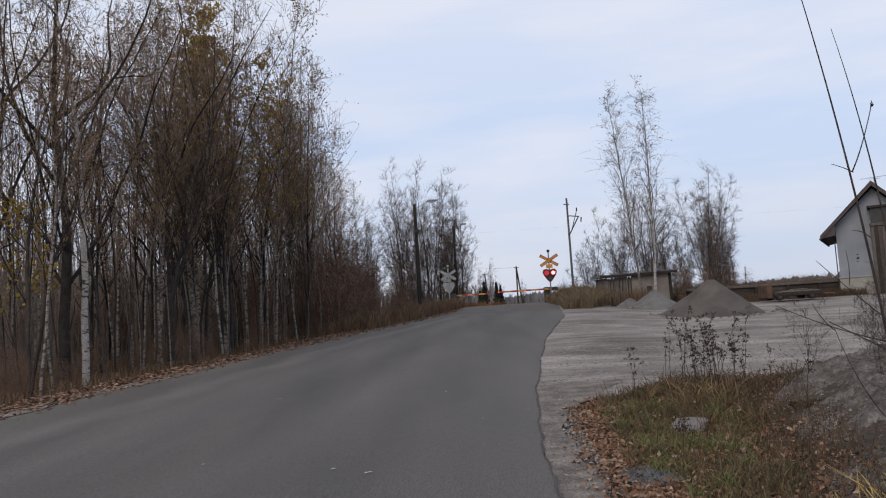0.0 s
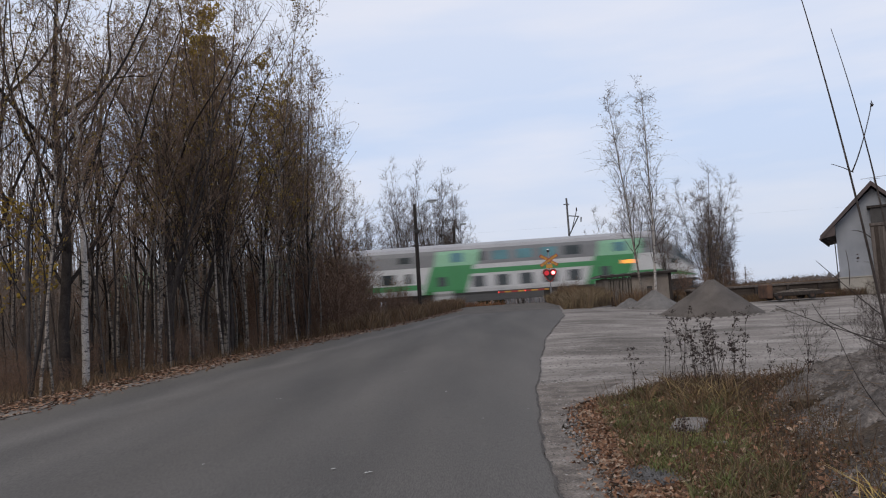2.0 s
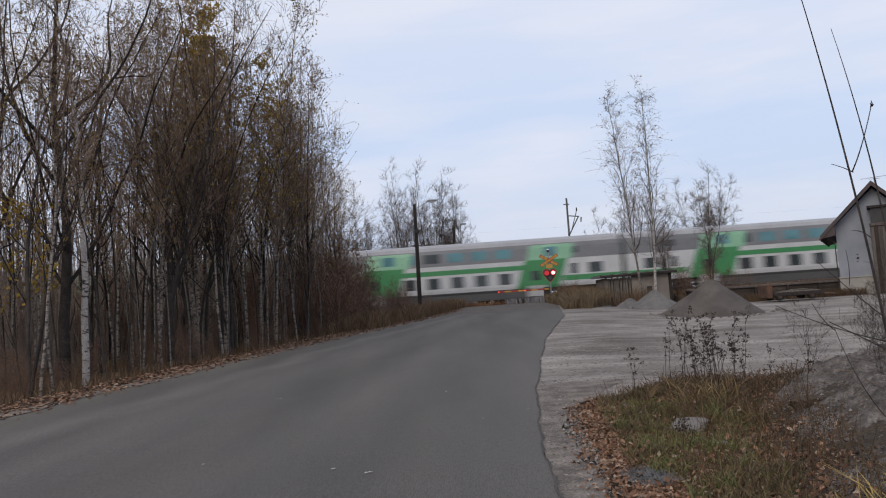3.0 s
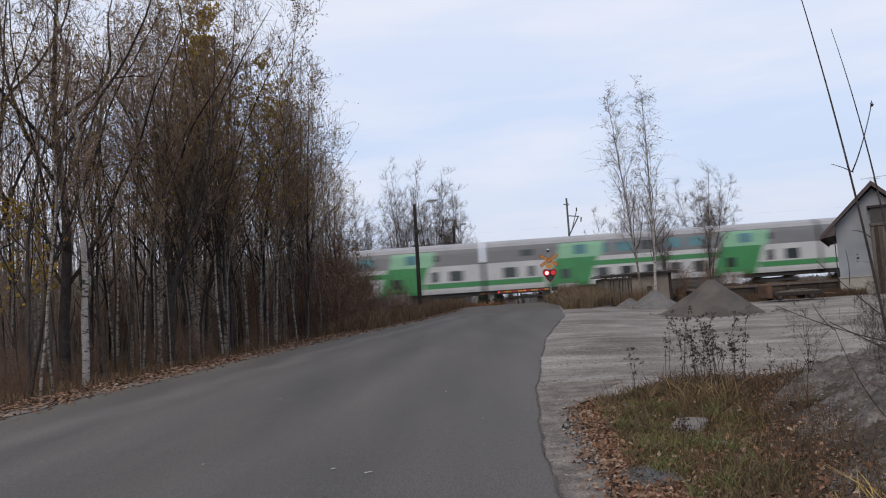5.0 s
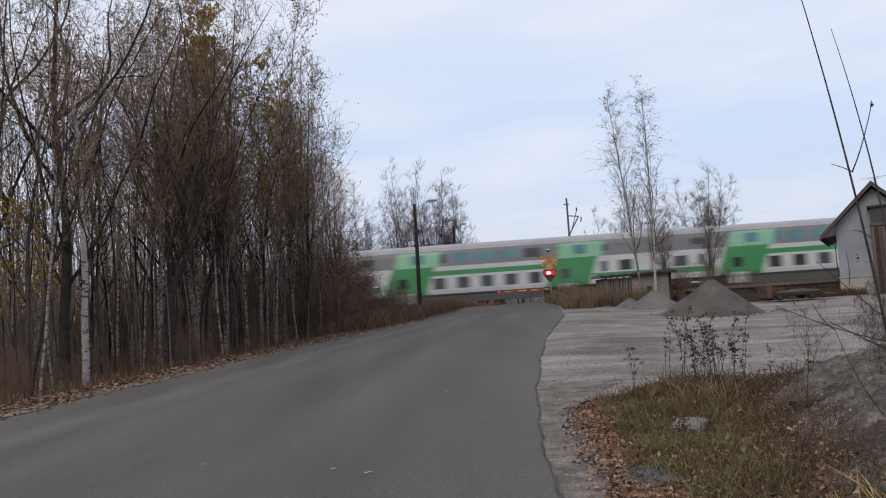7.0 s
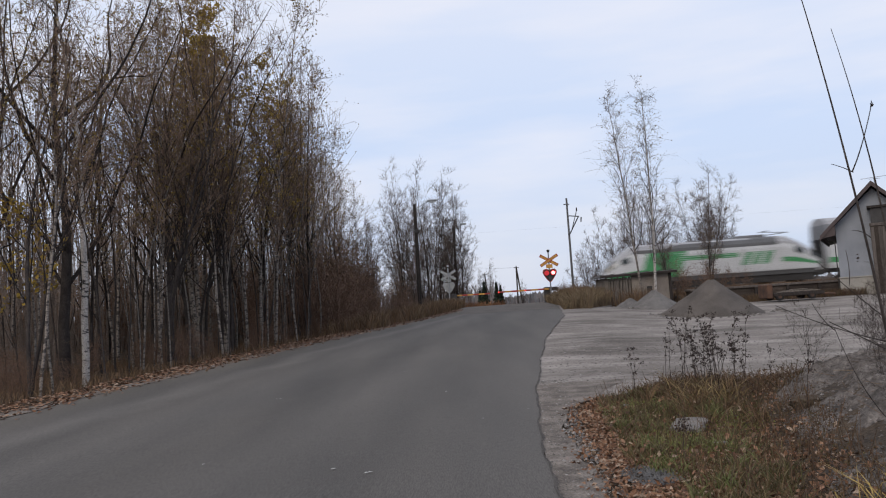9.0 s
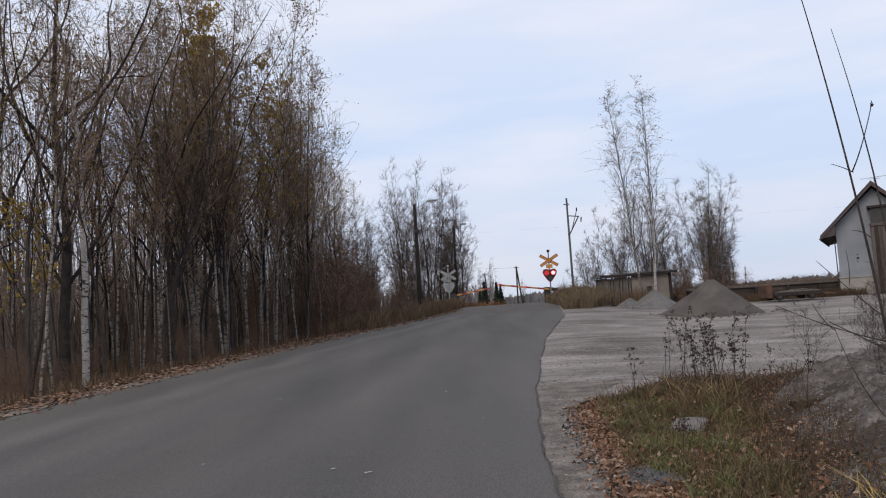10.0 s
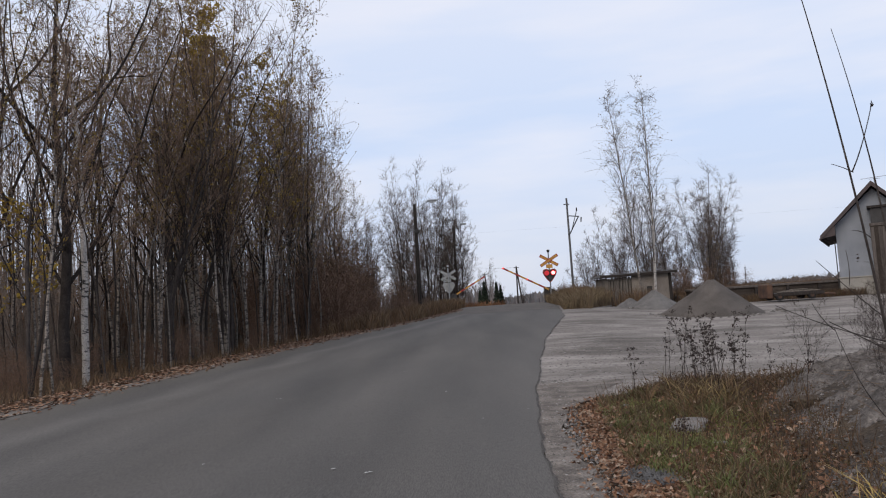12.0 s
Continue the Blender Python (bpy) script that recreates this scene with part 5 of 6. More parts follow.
def house():
    h = thing("house", Matrix.Translation((23.6, 46.0, 0.62)) @ pose(0, 0, 0, 0, 0, -29), "white rendered house with a dark red steep roof", "house")
    W, D, E, R = 4.2, 9.0, 4.25, 6.4
    part("plinth", boxed(-0.04, W + 0.04, -0.04, D + 0.04, -0.3, 1.12, 0.02), M_PLINTH, h, "cream concrete plinth")
    part("ledge", boxed(-0.09, W + 0.09, -0.1, -0.042, 1.06, 1.13, 0.01), M_PLINTH, h, "pale ledge over the plinth")
    for y0, y1 in ((0.0, 0.25), (D - 0.25, D)):
        part("gable_wall", prism([(0, 1.122), (W, 1.122), (W, E), (W / 2, R - 0.15), (0, E)], y0, y1), M_HOUSEWALL, h, "white rendered gable wall")
    for x0, x1 in ((0.0, 0.25), (W - 0.25, W)):
        part("side_wall", boxed(x0, x1, 0.25, D - 0.25, 1.122, E), M_HOUSEWALL, h, "white rendered wall")
    for s in (-1, 1):
        c = W / 2
        slope = 1.0
        over = c + 0.83
        lo = R - slope * over
        roof = part("roof", prism([(c, R), (c + s * over, lo), (c + s * over, lo + 0.16), (c, R + 0.18)], -0.7, D + 0.6), M_ROOFTOP, h, "steep roof slope")
        part("verge_board", prism([(c, R - 0.06), (c + s * over, lo - 0.06), (c + s * over, lo + 0.2), (c, R + 0.22)], -0.76, -0.702), M_ROOFRED, roof, "dark red verge board")
        part("soffit", prism([(c, R - 0.03), (c + s * over, lo - 0.03), (c + s * over, lo - 0.004), (c, R - 0.004)], -0.7, D + 0.5), M_ROOFRED, roof)
        part("gutter", rodded((c + s * over, -0.6, lo), (c + s * over, D + 0.5, lo), 0.07), M_ROOFRED, roof)
    part("eave_box", prism([(-0.8, E - 0.76), (-0.004, E - 0.62), (-0.004, E - 0.02)], -0.69, D + 0.4), M_ROOFRED, h, "boxed dark red eave")
    part("downpipe", rod(rodded((-0.62, -0.06, E - 0.75), (-0.1, -0.06, E - 0.95), 0.03), (-0.1, -0.06, E - 0.95), (-0.1, -0.06, 0.1), 0.03), M_UNDER, h, "dark downpipe")
    annex = part("annex", boxed(1.82, W + 0.6, -0.95, -0.06, -0.3, 3.95), M_BROWNWOOD, h, "dark brown plank lean-to")
    for i in range(15):
        part("plank", boxed(1.82 + i * 0.2, 1.82 + i * 0.2 + 0.185, -0.99, -0.952, -0.25, 3.9, 0.006), M_BROWNWOOD if i % 4 == 1 else M_BARNWOOD, annex)
    part("beam", boxed(1.77, W + 0.7, -1.02, -0.94, 3.95, 4.12, 0.012), M_BARNWOOD, annex, "pale wooden beam")
    # solid box whose dark colour gives the shade inside the loft
    part("loft_shade", boxed(1.9, W + 0.6, -0.9, -0.06, 4.12, 5.0), M_UNDER, annex, "dark solid box painting the shade of the open loft")
    part("lintel", boxed(1.75, W + 0.7, -1.02, -0.06, 5.0, 5.14, 0.01), M_DARKWOOD, annex)
    part("antenna", rod(rod(rodded((2.3, 0.5, R), (2.3, 0.5, R + 0.55), 0.025), (1.6, 0.5, R + 0.5), (3.0, 0.5, R + 0.55), 0.015), (2.0, 0.3, R + 0.42), (2.6, 0.7, R + 0.45), 0.012), M_STEEL, h)


house()


# ---------------------------------------------------------------- distance
def far_stuff():
    rng = np.random.default_rng(5)
    n = 5200
    x = rng.uniform(-700, 1100, n)
    y = rng.uniform(620, 800, n) + np.abs(x) * 0.1
    roots = np.stack([x, y, np.full(n, -0.5)], 1)
    h = rng.uniform(7, 10.5, n) * (0.85 + 0.25 * np.sin(x * 0.021) + 0.15 * np.sin(x * 0.09))
    tagged(new("far_wood", blades("far_wood", roots, h, 3.6, 0.15, M_HAZYWOOD, rng)), "distant mixed wood along the horizon", "wood", kind="stuff")
    n = 2600
    x = rng.uniform(-40, 60, n)
    roots = np.stack([x, rng.uniform(155, 190, n), np.full(n, 0.2)], 1)
    tagged(new("far_thicket", blades("far_thicket", roots, rng.uniform(2.0, 7.0, n) * (1.1 - 0.5 * (x > 11)), 0.16, 0.25, M_HAZYWOOD, rng)), "leafless thicket beyond the crossing", "thicket", kind="stuff")
    n = 20000
    x = 13 + 62 * rng.uniform(0, 1, n) ** 1.2
    roots = np.stack([x, rng.uniform(70, 84, n), np.full(n, 0.3)], 1)
    tagged(new("trackside_thicket", blades("trackside_thicket", roots, rng.uniform(1.4, 2.3, n) * (1 + 0.2 * np.sin(x * 0.9) * np.sin(x * 0.37)), 0.018, 0.45, M_THICKET, rng)), "brown leafless thicket beyond the track", "thicket", kind="stuff")
    n = 900
    roots = np.stack([rng.uniform(0.5, 7.5, n), rng.uniform(98, 104, n), np.full(n, 0.2)], 1)
    tagged(new("hedge", blades("hedge", roots, rng.uniform(0.9, 2.2, n), 0.06, 0.5, M_HEDGE, rng)), "rust-brown autumn hedge", "hedge", kind="stuff")
    # the wood's depth behind the roadside trees: thin stems and twigs
    n = 2100
    y = rng.uniform(16, 70, n)
    x = np.interp(y, [16, 50, 60, 80], [-16.5, -9, -8.5, -9.5]) - rng.uniform(0, 1, n) ** 1.2 * 32
    z = height(x, y)
    p0 = np.stack([x, y, z], 1)
    p1 = p0 + np.stack([rng.normal(size=n) * 0.5, rng.normal(size=n) * 0.5, rng.uniform(4.5, 10.5, n)], 1)
    v, f = tubes(p0, p1, rng.uniform(0.02, 0.07, n), np.full(n, 0.008), 3)
    ob = new("wood_interior", mesh_of("wood_interior", v.tolist(), f.tolist(), M_INTERIOR))
    tagged(ob, "dense thin stems inside the leafless wood", "wood", kind="stuff")
    k = 9000
    y = rng.uniform(36, 60, k)
    x = np.interp(y, [36, 50, 60], [-10, -7.5, -7.5]) - rng.uniform(0, 1, k) ** 1.1 * 30
    roots = np.stack([x, y, height(x, y)], 1)
    tagged(new("wood_undergrowth", blades("wood_undergrowth", roots, rng.uniform(0.8, 3.4, k), 0.018, 0.2, M_WOODBRUSH, rng)), "crowded leafless saplings deep in the wood", "undergrowth", kind="stuff")
    m = 18000
    i = rng.integers(0, n, m)
    t = rng.uniform(0.05, 1.0, m)[:, None]
    q0 = p0[i] * (1 - t) + p1[i] * t
    q1 = q0 + np.stack([rng.normal(size=m) * 0.5, rng.normal(size=m) * 0.5, rng.uniform(0.1, 1.1, m)], 1)
    v, f = tubes(q0, q1, np.full(m, 0.011), np.full(m, 0.004), 3)
    tagged(new("wood_twigs", mesh_of("wood_twigs", v.tolist(), f.tolist(), M_INTERIOR)), "fine twigs inside the leafless wood", "wood", kind="stuff")


far_stuff()


def spruce(x, y, tall, seed):
    rng = np.random.default_rng(seed)
    s = thing("spruce", at_ground(x, y), "dark green spruce beyond the crossing", "tree", "spruces beyond the railway")
    part("trunk", rodded((0, 0, -0.2), (0, 0, tall), 0.14, 0.02), M_BARK, s)
    c = []
    for k in range(1500):
        f = rng.uniform(0, 1) ** 0.75
        r = (1 - f) * tall * 0.24 * rng.uniform(0.3, 1.05) * (0.75 + 0.25 * math.cos(f * 40))
        a = rng.uniform(0, 6.283)
        c.append((r * math.cos(a), r * math.sin(a), 0.3 + f * (tall - 0.3)))
    part("crown", flakes("crown", np.array(c), 0.2, M_SPRUCE, rng, 0.35), M_SPRUCE, s, "dark needles")


for x, y, t, sd in ((5.6, 112, 4.2, 1), (9.9, 150, 5.2, 2), (10.8, 152, 4.6, 3), (6.6, 150, 4.0, 4)):
    spruce(x, y, t, sd)
plant(far_kinds[:2], [(9.5, 165, 0.75), (7.6, 168, 0.7), (4.2, 140, 0.45), (12.5, 175, 0.45), (16.0, 160, 0.4)], 19, group="trees beyond the railway")


# ---------------------------------------------------------------- ground cover
def scatter(rng, n, x0, x1, y0, y1, keep):
    x, y = rng.uniform(x0, x1, n), rng.uniform(y0, y1, n)
    k = keep(x, y)
    x, y = x[k], y[k]
    return np.stack([x, y, height(x, y) - 0.015], 1)


def cover():
    rng = np.random.default_rng(9)
    road_l, road_r = lambda y: along(ROAD_LEFT, y), lambda y: along(ROAD_RIGHT, y)

    def clumps(x, y, s, level):
        return rough(x * 1.0, y * 1.0, s, 3) + rng.uniform(-0.35, 0.35, len(x)) > level

    def bare(x, y):
        return ((x - 1.57) / 0.2) ** 2 + ((y - 6.4) / 0.3) ** 2 > rng.uniform(0.5, 1.2, len(x))

    # fallen leaves along the wood, thickest beside the asphalt
    p = scatter(rng, 110000, -13, 2, 12, 50, lambda x, y: (road_l(y) - x > -0.42 + 0.5 * rng.uniform(-1, 1, len(x)) ** 3) & (road_l(y) - x < 2.2) & (rng.uniform(0, 1, len(x)) < np.exp(-((road_l(y) - x - 0.4) / 0.9) ** 2) * 1.0))
    p[:, 2] += 0.05
    tagged(new("leaf_litter", flakes("leaf_litter", p, 0.05, M_LITTER, rng, 0.8)), "brown fallen leaves along the road", "leaves", kind="stuff")
    # fallen leaves round the grassy patch
    p = scatter(rng, 75000, 0.8, 5.0, 4.0, 13.6, lambda x, y: (x > road_r(y) - 0.02 + 0.02 * y + 0.5 * rng.uniform(0, 1, len(x)) ** 0.45) & (rng.uniform(0, 1, len(x)) < np.exp(-np.maximum(x - road_r(y) - 0.55 - 0.03 * y, 0) / 0.7) + 0.2 + 0.45 * (y < 7.2)) & (y < yard_near(x) - 0.5 + 0.9 * rng.uniform(0, 1, len(x)) ** 2) & (x < 2.5 + 0.33 * (y - 5.9) + 0.6 * rng.uniform(0, 1, len(x)) ** 3) & bare(x, y))
    p[:, 2] += 0.03
    tagged(new("leaf_litter", flakes("leaf_litter", p, 0.027, M_LITTER, rng, 0.6)), "rust-brown fallen leaves round the grass", "leaves", kind="stuff")
    p = scatter(rng, 5200, 1.2, 4.6, 4.0, 12.6, lambda x, y: (y < yard_near(x) - 0.1) & (x > road_r(y) + 0.6) & (x < 2.9 + 0.33 * (y - 5.9)) & clumps(x, y, 2.3, 0.1) & bare(x, y))
    p[:, 2] += rng.uniform(0.05, 0.12, len(p))
    tagged(new("leaf_litter", flakes("leaf_litter", p, 0.026, M_LITTER, rng, 0.5)), "fallen leaves caught in the grass", "leaves", kind="stuff")
    # low grass
    p = scatter(rng, 46000, 1.1, 4.6, 4.0, 13.7, lambda x, y: (x > road_r(y) + 0.45 + 0.035 * y) & (y < yard_near(x) - 0.05) & (x < 2.55 + 0.33 * (y - 5.9)) & clumps(x, y, 1.6, 0.08) & bare(x, y))
    tagged(new("short_grass", blades("short_grass", p, rng.uniform(0.04, 0.15, len(p)) * (1.15 + 0.8 * rough(p[:, 0], p[:, 1], 3.1)), 0.005, 0.9, M_GRASS_GREEN, rng)), "short green and fading grass", "grass", kind="stuff")
    p = scatter(rng, 24000, 2.0, 6.0, 9.0, 13.0, lambda x, y: (y < yard_near(x)) & (((x - 3.7) / 1.35) ** 2 + ((y - 11.2) / 1.3) ** 2 < rng.uniform(0.1, 1.2, len(x))))
    tagged(new("brown_grass", blades("brown_grass", p[::2], rng.uniform(0.05, 0.26, len(p[::2])), 0.006, 1.2, M_HERB, rng)), "matted brown dead grass and herbs", "grass", kind="stuff")
    c = p[1::2] + np.stack([np.zeros(len(p[1::2])), np.zeros(len(p[1::2])), rng.uniform(0.0, 0.24, len(p[1::2]))], 1)
    tagged(new("dead_herbs", flakes("dead_herbs", c, 0.016, M_HERB, rng, 0.2)), "withered brown herb leaves at the yard entrance", "herbs", kind="stuff")
    moss = ((2.75, 11.4, 0.75, 0.5), (3.1, 8.7, 0.5, 0.5), (2.25, 7.7, 0.45, 0.9), (2.6, 9.9, 0.5, 0.6), (4.3, 11.6, 0.5, 0.4))
    p = scatter(rng, 60000, 1.5, 5.0, 6.0, 13.0, lambda x, y: (y < yard_near(x)) & np.any([((x - a) / u) ** 2 + ((y - b) / v) ** 2 < rng.uniform(0.0, 1.1, len(x)) for a, b, u, v in moss], axis=0))
    p[:, 2] += rng.uniform(0.0, 0.1, len(p))
    tagged(new("moss", flakes("moss", p, 0.013, M_MOSS, rng, 0.3)), "low green moss and herbs in the grass", "moss", kind="stuff")
    p = scatter(rng, 500, 2.7, 4.0, 9.0, 11.4, lambda x, y: ((x - 3.3) / 0.5) ** 2 + ((y - 10.2) / 0.8) ** 2 < rng.uniform(0.0, 1.2, len(x)))
    tagged(new("dry_grass", blades("dry_grass", p, rng.uniform(0.2, 0.45, len(p)), 0.007, 1.2, M_GRASS_DRY, rng)), "long dry straw-coloured grass", "grass", kind="stuff")
    p = scatter(rng, 300, 2.2, 3.0, 3.9, 5.1, lambda x, y: ((x - 2.6) / 0.35) ** 2 + ((y - 4.55) / 0.45) ** 2 < rng.uniform(0.0, 1.1, len(x)))
    tagged(new("yellow_grass", blades("yellow_grass", p, rng.uniform(0.14, 0.32, len(p)), 0.005, 1.2, M_GRASS_YELLOW, rng)), "tuft of long yellow grass on the bank", "grass", kind="stuff")
    # fresher clumps, tuft by tuft
    tufts = scatter(rng, 120, 1.5, 3.9, 5.6, 12.0, lambda x, y: (x > road_r(y) + 0.85) & (x < 2.25 + 0.33 * (y - 5.9)) & (y < yard_near(x) - 0.1) & bare(x, y))
    p = np.repeat(tufts, 60, 0) + rng.normal(size=(60 * len(tufts), 3)) * (0.06, 0.06, 0)
    tagged(new("green_grass", blades("green_grass", p, rng.uniform(0.05, 0.19, len(p)), 0.0045, 1.0, M_GRASS_FRESH, rng)), "tufts of fresh green grass among the leaves", "grass", kind="stuff")
    tufts = scatter(rng, 24, 2.5, 4.6, 8.2, 12.0, lambda x, y: (x < 2.9 + 0.33 * (y - 5.9)) & (y < yard_near(x) - 0.1) & (x > road_r(y) + 1.3))
    p = np.repeat(tufts, 34, 0) + rng.normal(size=(34 * len(tufts), 3)) * (0.05, 0.05, 0)
    tagged(new("dry_grass", blades("dry_grass", p, rng.uniform(0.12, 0.42, len(p)), 0.005, 1.1, M_GRASS_BROWN, rng)), "bent brown grass tufts", "grass", kind="stuff")
    # tall grass at the crossing, both sides
    p = scatter(rng, 30000, 5.5, 12.5, 40.0, 57.5, lambda x, y: (x > road_r(y) + 0.15) & (x < road_r(y) + 1.6 + 0.24 * (y - 40)) & clumps(x, y, 0.9, -0.6))
    hh = rng.uniform(0.4, 1.3, len(p)) * (0.6 + 0.45 * sstep((p[:, 0] - along(ROAD_RIGHT, p[:, 1])) / 2.0))
    tagged(new("tall_grass", blades("tall_grass", p, hh, 0.014, 0.6, M_GRASS_TAWNY, rng)), "tall tawny grass beside the crossing", "grass", kind="stuff")
    p = scatter(rng, 12000, 7.3, 12.5, 45.0, 58.5, lambda x, y: (x > road_r(y) + 0.9) & clumps(x, y, 0.8, 0.0))
    tagged(new("dead_herbs", blades("dead_herbs", p, rng.uniform(0.5, 1.5, len(p)), 0.013, 0.4, M_GRASS_BROWN, rng)), "dark dead herbs beside the crossing", "herbs", kind="stuff")
    p = scatter(rng, 34000, -6, 1.8, 33.0, 60.0, lambda x, y: (x < road_l(y) - 0.15) & (x > road_l(y) - 4.2) & clumps(x, y, 0.8, -0.4))
    tagged(new("tall_grass", blades("tall_grass", p, rng.uniform(0.25, 0.95, len(p)), 0.014, 0.5, M_GRASS_BROWN, rng)), "tall brown grass along the road", "grass", kind="stuff")
    p = scatter(rng, 7000, -4, 1.5, 34.0, 57.0, lambda x, y: (x < road_l(y) - 0.1) & (x > road_l(y) - 2.2) & clumps(x, y, 1.1, 0.25))
    tagged(new("dry_grass", blades("dry_grass", p, rng.uniform(0.4, 1.1, len(p)), 0.013, 0.6, M_GRASS_TAWNY, rng)), "pale dry grass tufts along the road", "grass", kind="stuff")
    # undergrowth below the wood
    p = scatter(rng, 42000, -22, -3, 13.5, 46.0, lambda x, y: (x < road_l(y) - 1.5) & (x > road_l(y) - 8.0))
    tagged(new("undergrowth", blades("undergrowth", p, rng.uniform(0.1, 0.45, len(p)), 0.009, 0.6, M_GRASS_BROWN, rng)), "brown undergrowth below the wood", "undergrowth", kind="stuff")
    p = scatter(rng, 12000, 14.5, 40, 47.3, 58.0, lambda x, y: clumps(x, y, 0.5, -0.2))
    tagged(new("dead_herbs", blades("dead_herbs", p, rng.uniform(0.2, 0.6, len(p)), 0.016, 0.5, M_GRASS_BROWN, rng)), "dead grass behind the platform", "herbs", kind="stuff")
    p = scatter(rng, 5000, 13.8, 24.5, 44.6, 46.1, lambda x, y: clumps(x, y, 0.9, -0.25))
    tagged(new("dead_herbs", blades("dead_herbs", p, rng.uniform(0.15, 0.6, len(p)), 0.014, 0.6, M_HERB, rng)), "dead herbs along the foot of the platform", "herbs", kind="stuff")
    # loose stones
    def stones(name, p, size, label, material=None):
        n = len(p)
        s = (size * (0.4 + 1.8 * rng.uniform(0, 1, n) ** 3))[:, None, None]
        o = np.array([(1, 0, 0), (0, 1, 0), (-1, 0, 0), (0, -1, 0), (0, 0, 0.75), (0, 0, -0.5)])[None] * rng.uniform(0.6, 1.2, (n, 6, 1))
        v = (p[:, None] + o * s).reshape(-1, 3)
        tri = np.array([(0, 1, 4), (1, 2, 4), (2, 3, 4), (3, 0, 4), (1, 0, 5), (2, 1, 5), (3, 2, 5), (0, 3, 5)])
        f = (tri[None] + (np.arange(n) * 6)[:, None, None]).reshape(-1, 3)
        tagged(new(name, mesh_of(name, v.tolist(), f.tolist(), material or M_PEBBLE)), label, "stones", kind="stuff")

    p = scatter(rng, 18000, 0.7, 2.2, 4.0, 13.5, lambda x, y: (x > road_r(y) + 0.02) & (x < road_r(y) + 0.5))
    p[:, 2] += 0.02
    stones("loose_gravel", p, 0.014, "loose gravel along the road edge")
    p = scatter(rng, 3600, 2.9, 7.5, 4.0, 12.8, lambda x, y: x > 2.95 + 0.1 * (y - 6))
    p[:, 2] += 0.02
    stones("pebbles", p, 0.012, "pebbles in the grey soil bank")
    p = scatter(rng, 6500, 2.2, 7.0, 4.0, 12.8, lambda x, y: x > 2.5 + 0.34 * (y - 5.9))
    p[:, 2] += rng.uniform(0.0, 0.05, len(p))
    stones("soil_crumbs", p, 0.014, "dark crumbs and clods of soil on the bank", M_CRUMB)
    p = scatter(rng, 6000, 1.8, 10, 10.5, 20.0, lambda x, y: (x > road_r(y) + 0.2) & (y > yard_near(x)))
    p[:, 2] += 0.02
    stones("yard_gravel", p, 0.013, "loose stones on the yard")
    p = scatter(rng, 500, 8.6, 14.6, 30.5, 36.8, lambda x, y: np.abs(np.hypot(x - 11.55, y - 33.6) - 2.45) < 0.35)
    p[:, 2] += 0.03
    stones("heap_stones", p, 0.05, "stones rolled from the gravel heap")
    p = scatter(rng, 1500, 1.3, 1.85, 6.0, 6.8, lambda x, y: ((x - 1.57) / 0.24) ** 2 + ((y - 6.4) / 0.36) ** 2 < 1)
    p[:, 2] += 0.03
    stones("crushed_stone", p, 0.013, "patch of dark crushed stone", M_DARKSTONE)


cover()


def bank_litter():
    rng = np.random.default_rng(14)
    p = scatter(rng, 900, 2.4, 7.5, 4.0, 12.5, lambda x, y: x > 2.6 + 0.34 * (y - 5.9))
    p[:, 2] += 0.03
    a = rng.uniform(0, 6.28, len(p))
    q = p + np.stack([np.cos(a), np.sin(a), rng.uniform(-0.05, 0.35, len(p))], 1) * rng.uniform(0.06, 0.35, len(p))[:, None]
    v, f = ribbons(p, q, 0.003, rng)
    tagged(new("dry_stalks", mesh_of("dry_stalks", v.tolist(), f.tolist(), M_GRASS_BROWN)), "fine dry stalks on the soil bank", "stalks", kind="stuff")


bank_litter()


def bank_herbs():
    """Withered herbs and leaves where the bank meets the grass, and in its hollow."""
    rng = np.random.default_rng(27)
    p = scatter(rng, 26000, 1.9, 4.6, 4.2, 9.5, lambda x, y: np.abs(x - 2.75 - 0.36 * (y - 5.9) + 0.15 * np.sin(y * 3.1)) < 0.42 * rng.uniform(0, 1, len(x)) ** 1.5)
    p[:, 2] += rng.uniform(0.0, 0.12, len(p))
    tagged(new("dead_herbs", flakes("dead_herbs", p, 0.014, M_HERB, rng, 0.25)), "withered dark herbs along the foot of the bank", "herbs", kind="stuff")
    p = scatter(rng, 2600, 1.8, 4.8, 4.2, 12.0, lambda x, y: (y < yard_near(x)) & (x > along(ROAD_RIGHT, y) + 0.8) & (x < 3.1 + 0.33 * (y - 5.9)))
    a = rng.uniform(0, 6.28, len(p))
    q = p + np.stack([np.cos(a) * 0.35, np.sin(a) * 0.35, np.ones(len(p))], 1) * (rng.uniform(0.08, 0.34, len(p)) ** 1.0)[:, None]
    v, f = ribbons(p, q, 0.0035, rng)
    tagged(new("dry_stalks", mesh_of("dry_stalks", v.tolist(), f.tolist(), M_HERB)), "thin dark stalks among the grass", "stalks", kind="stuff")


bank_herbs()


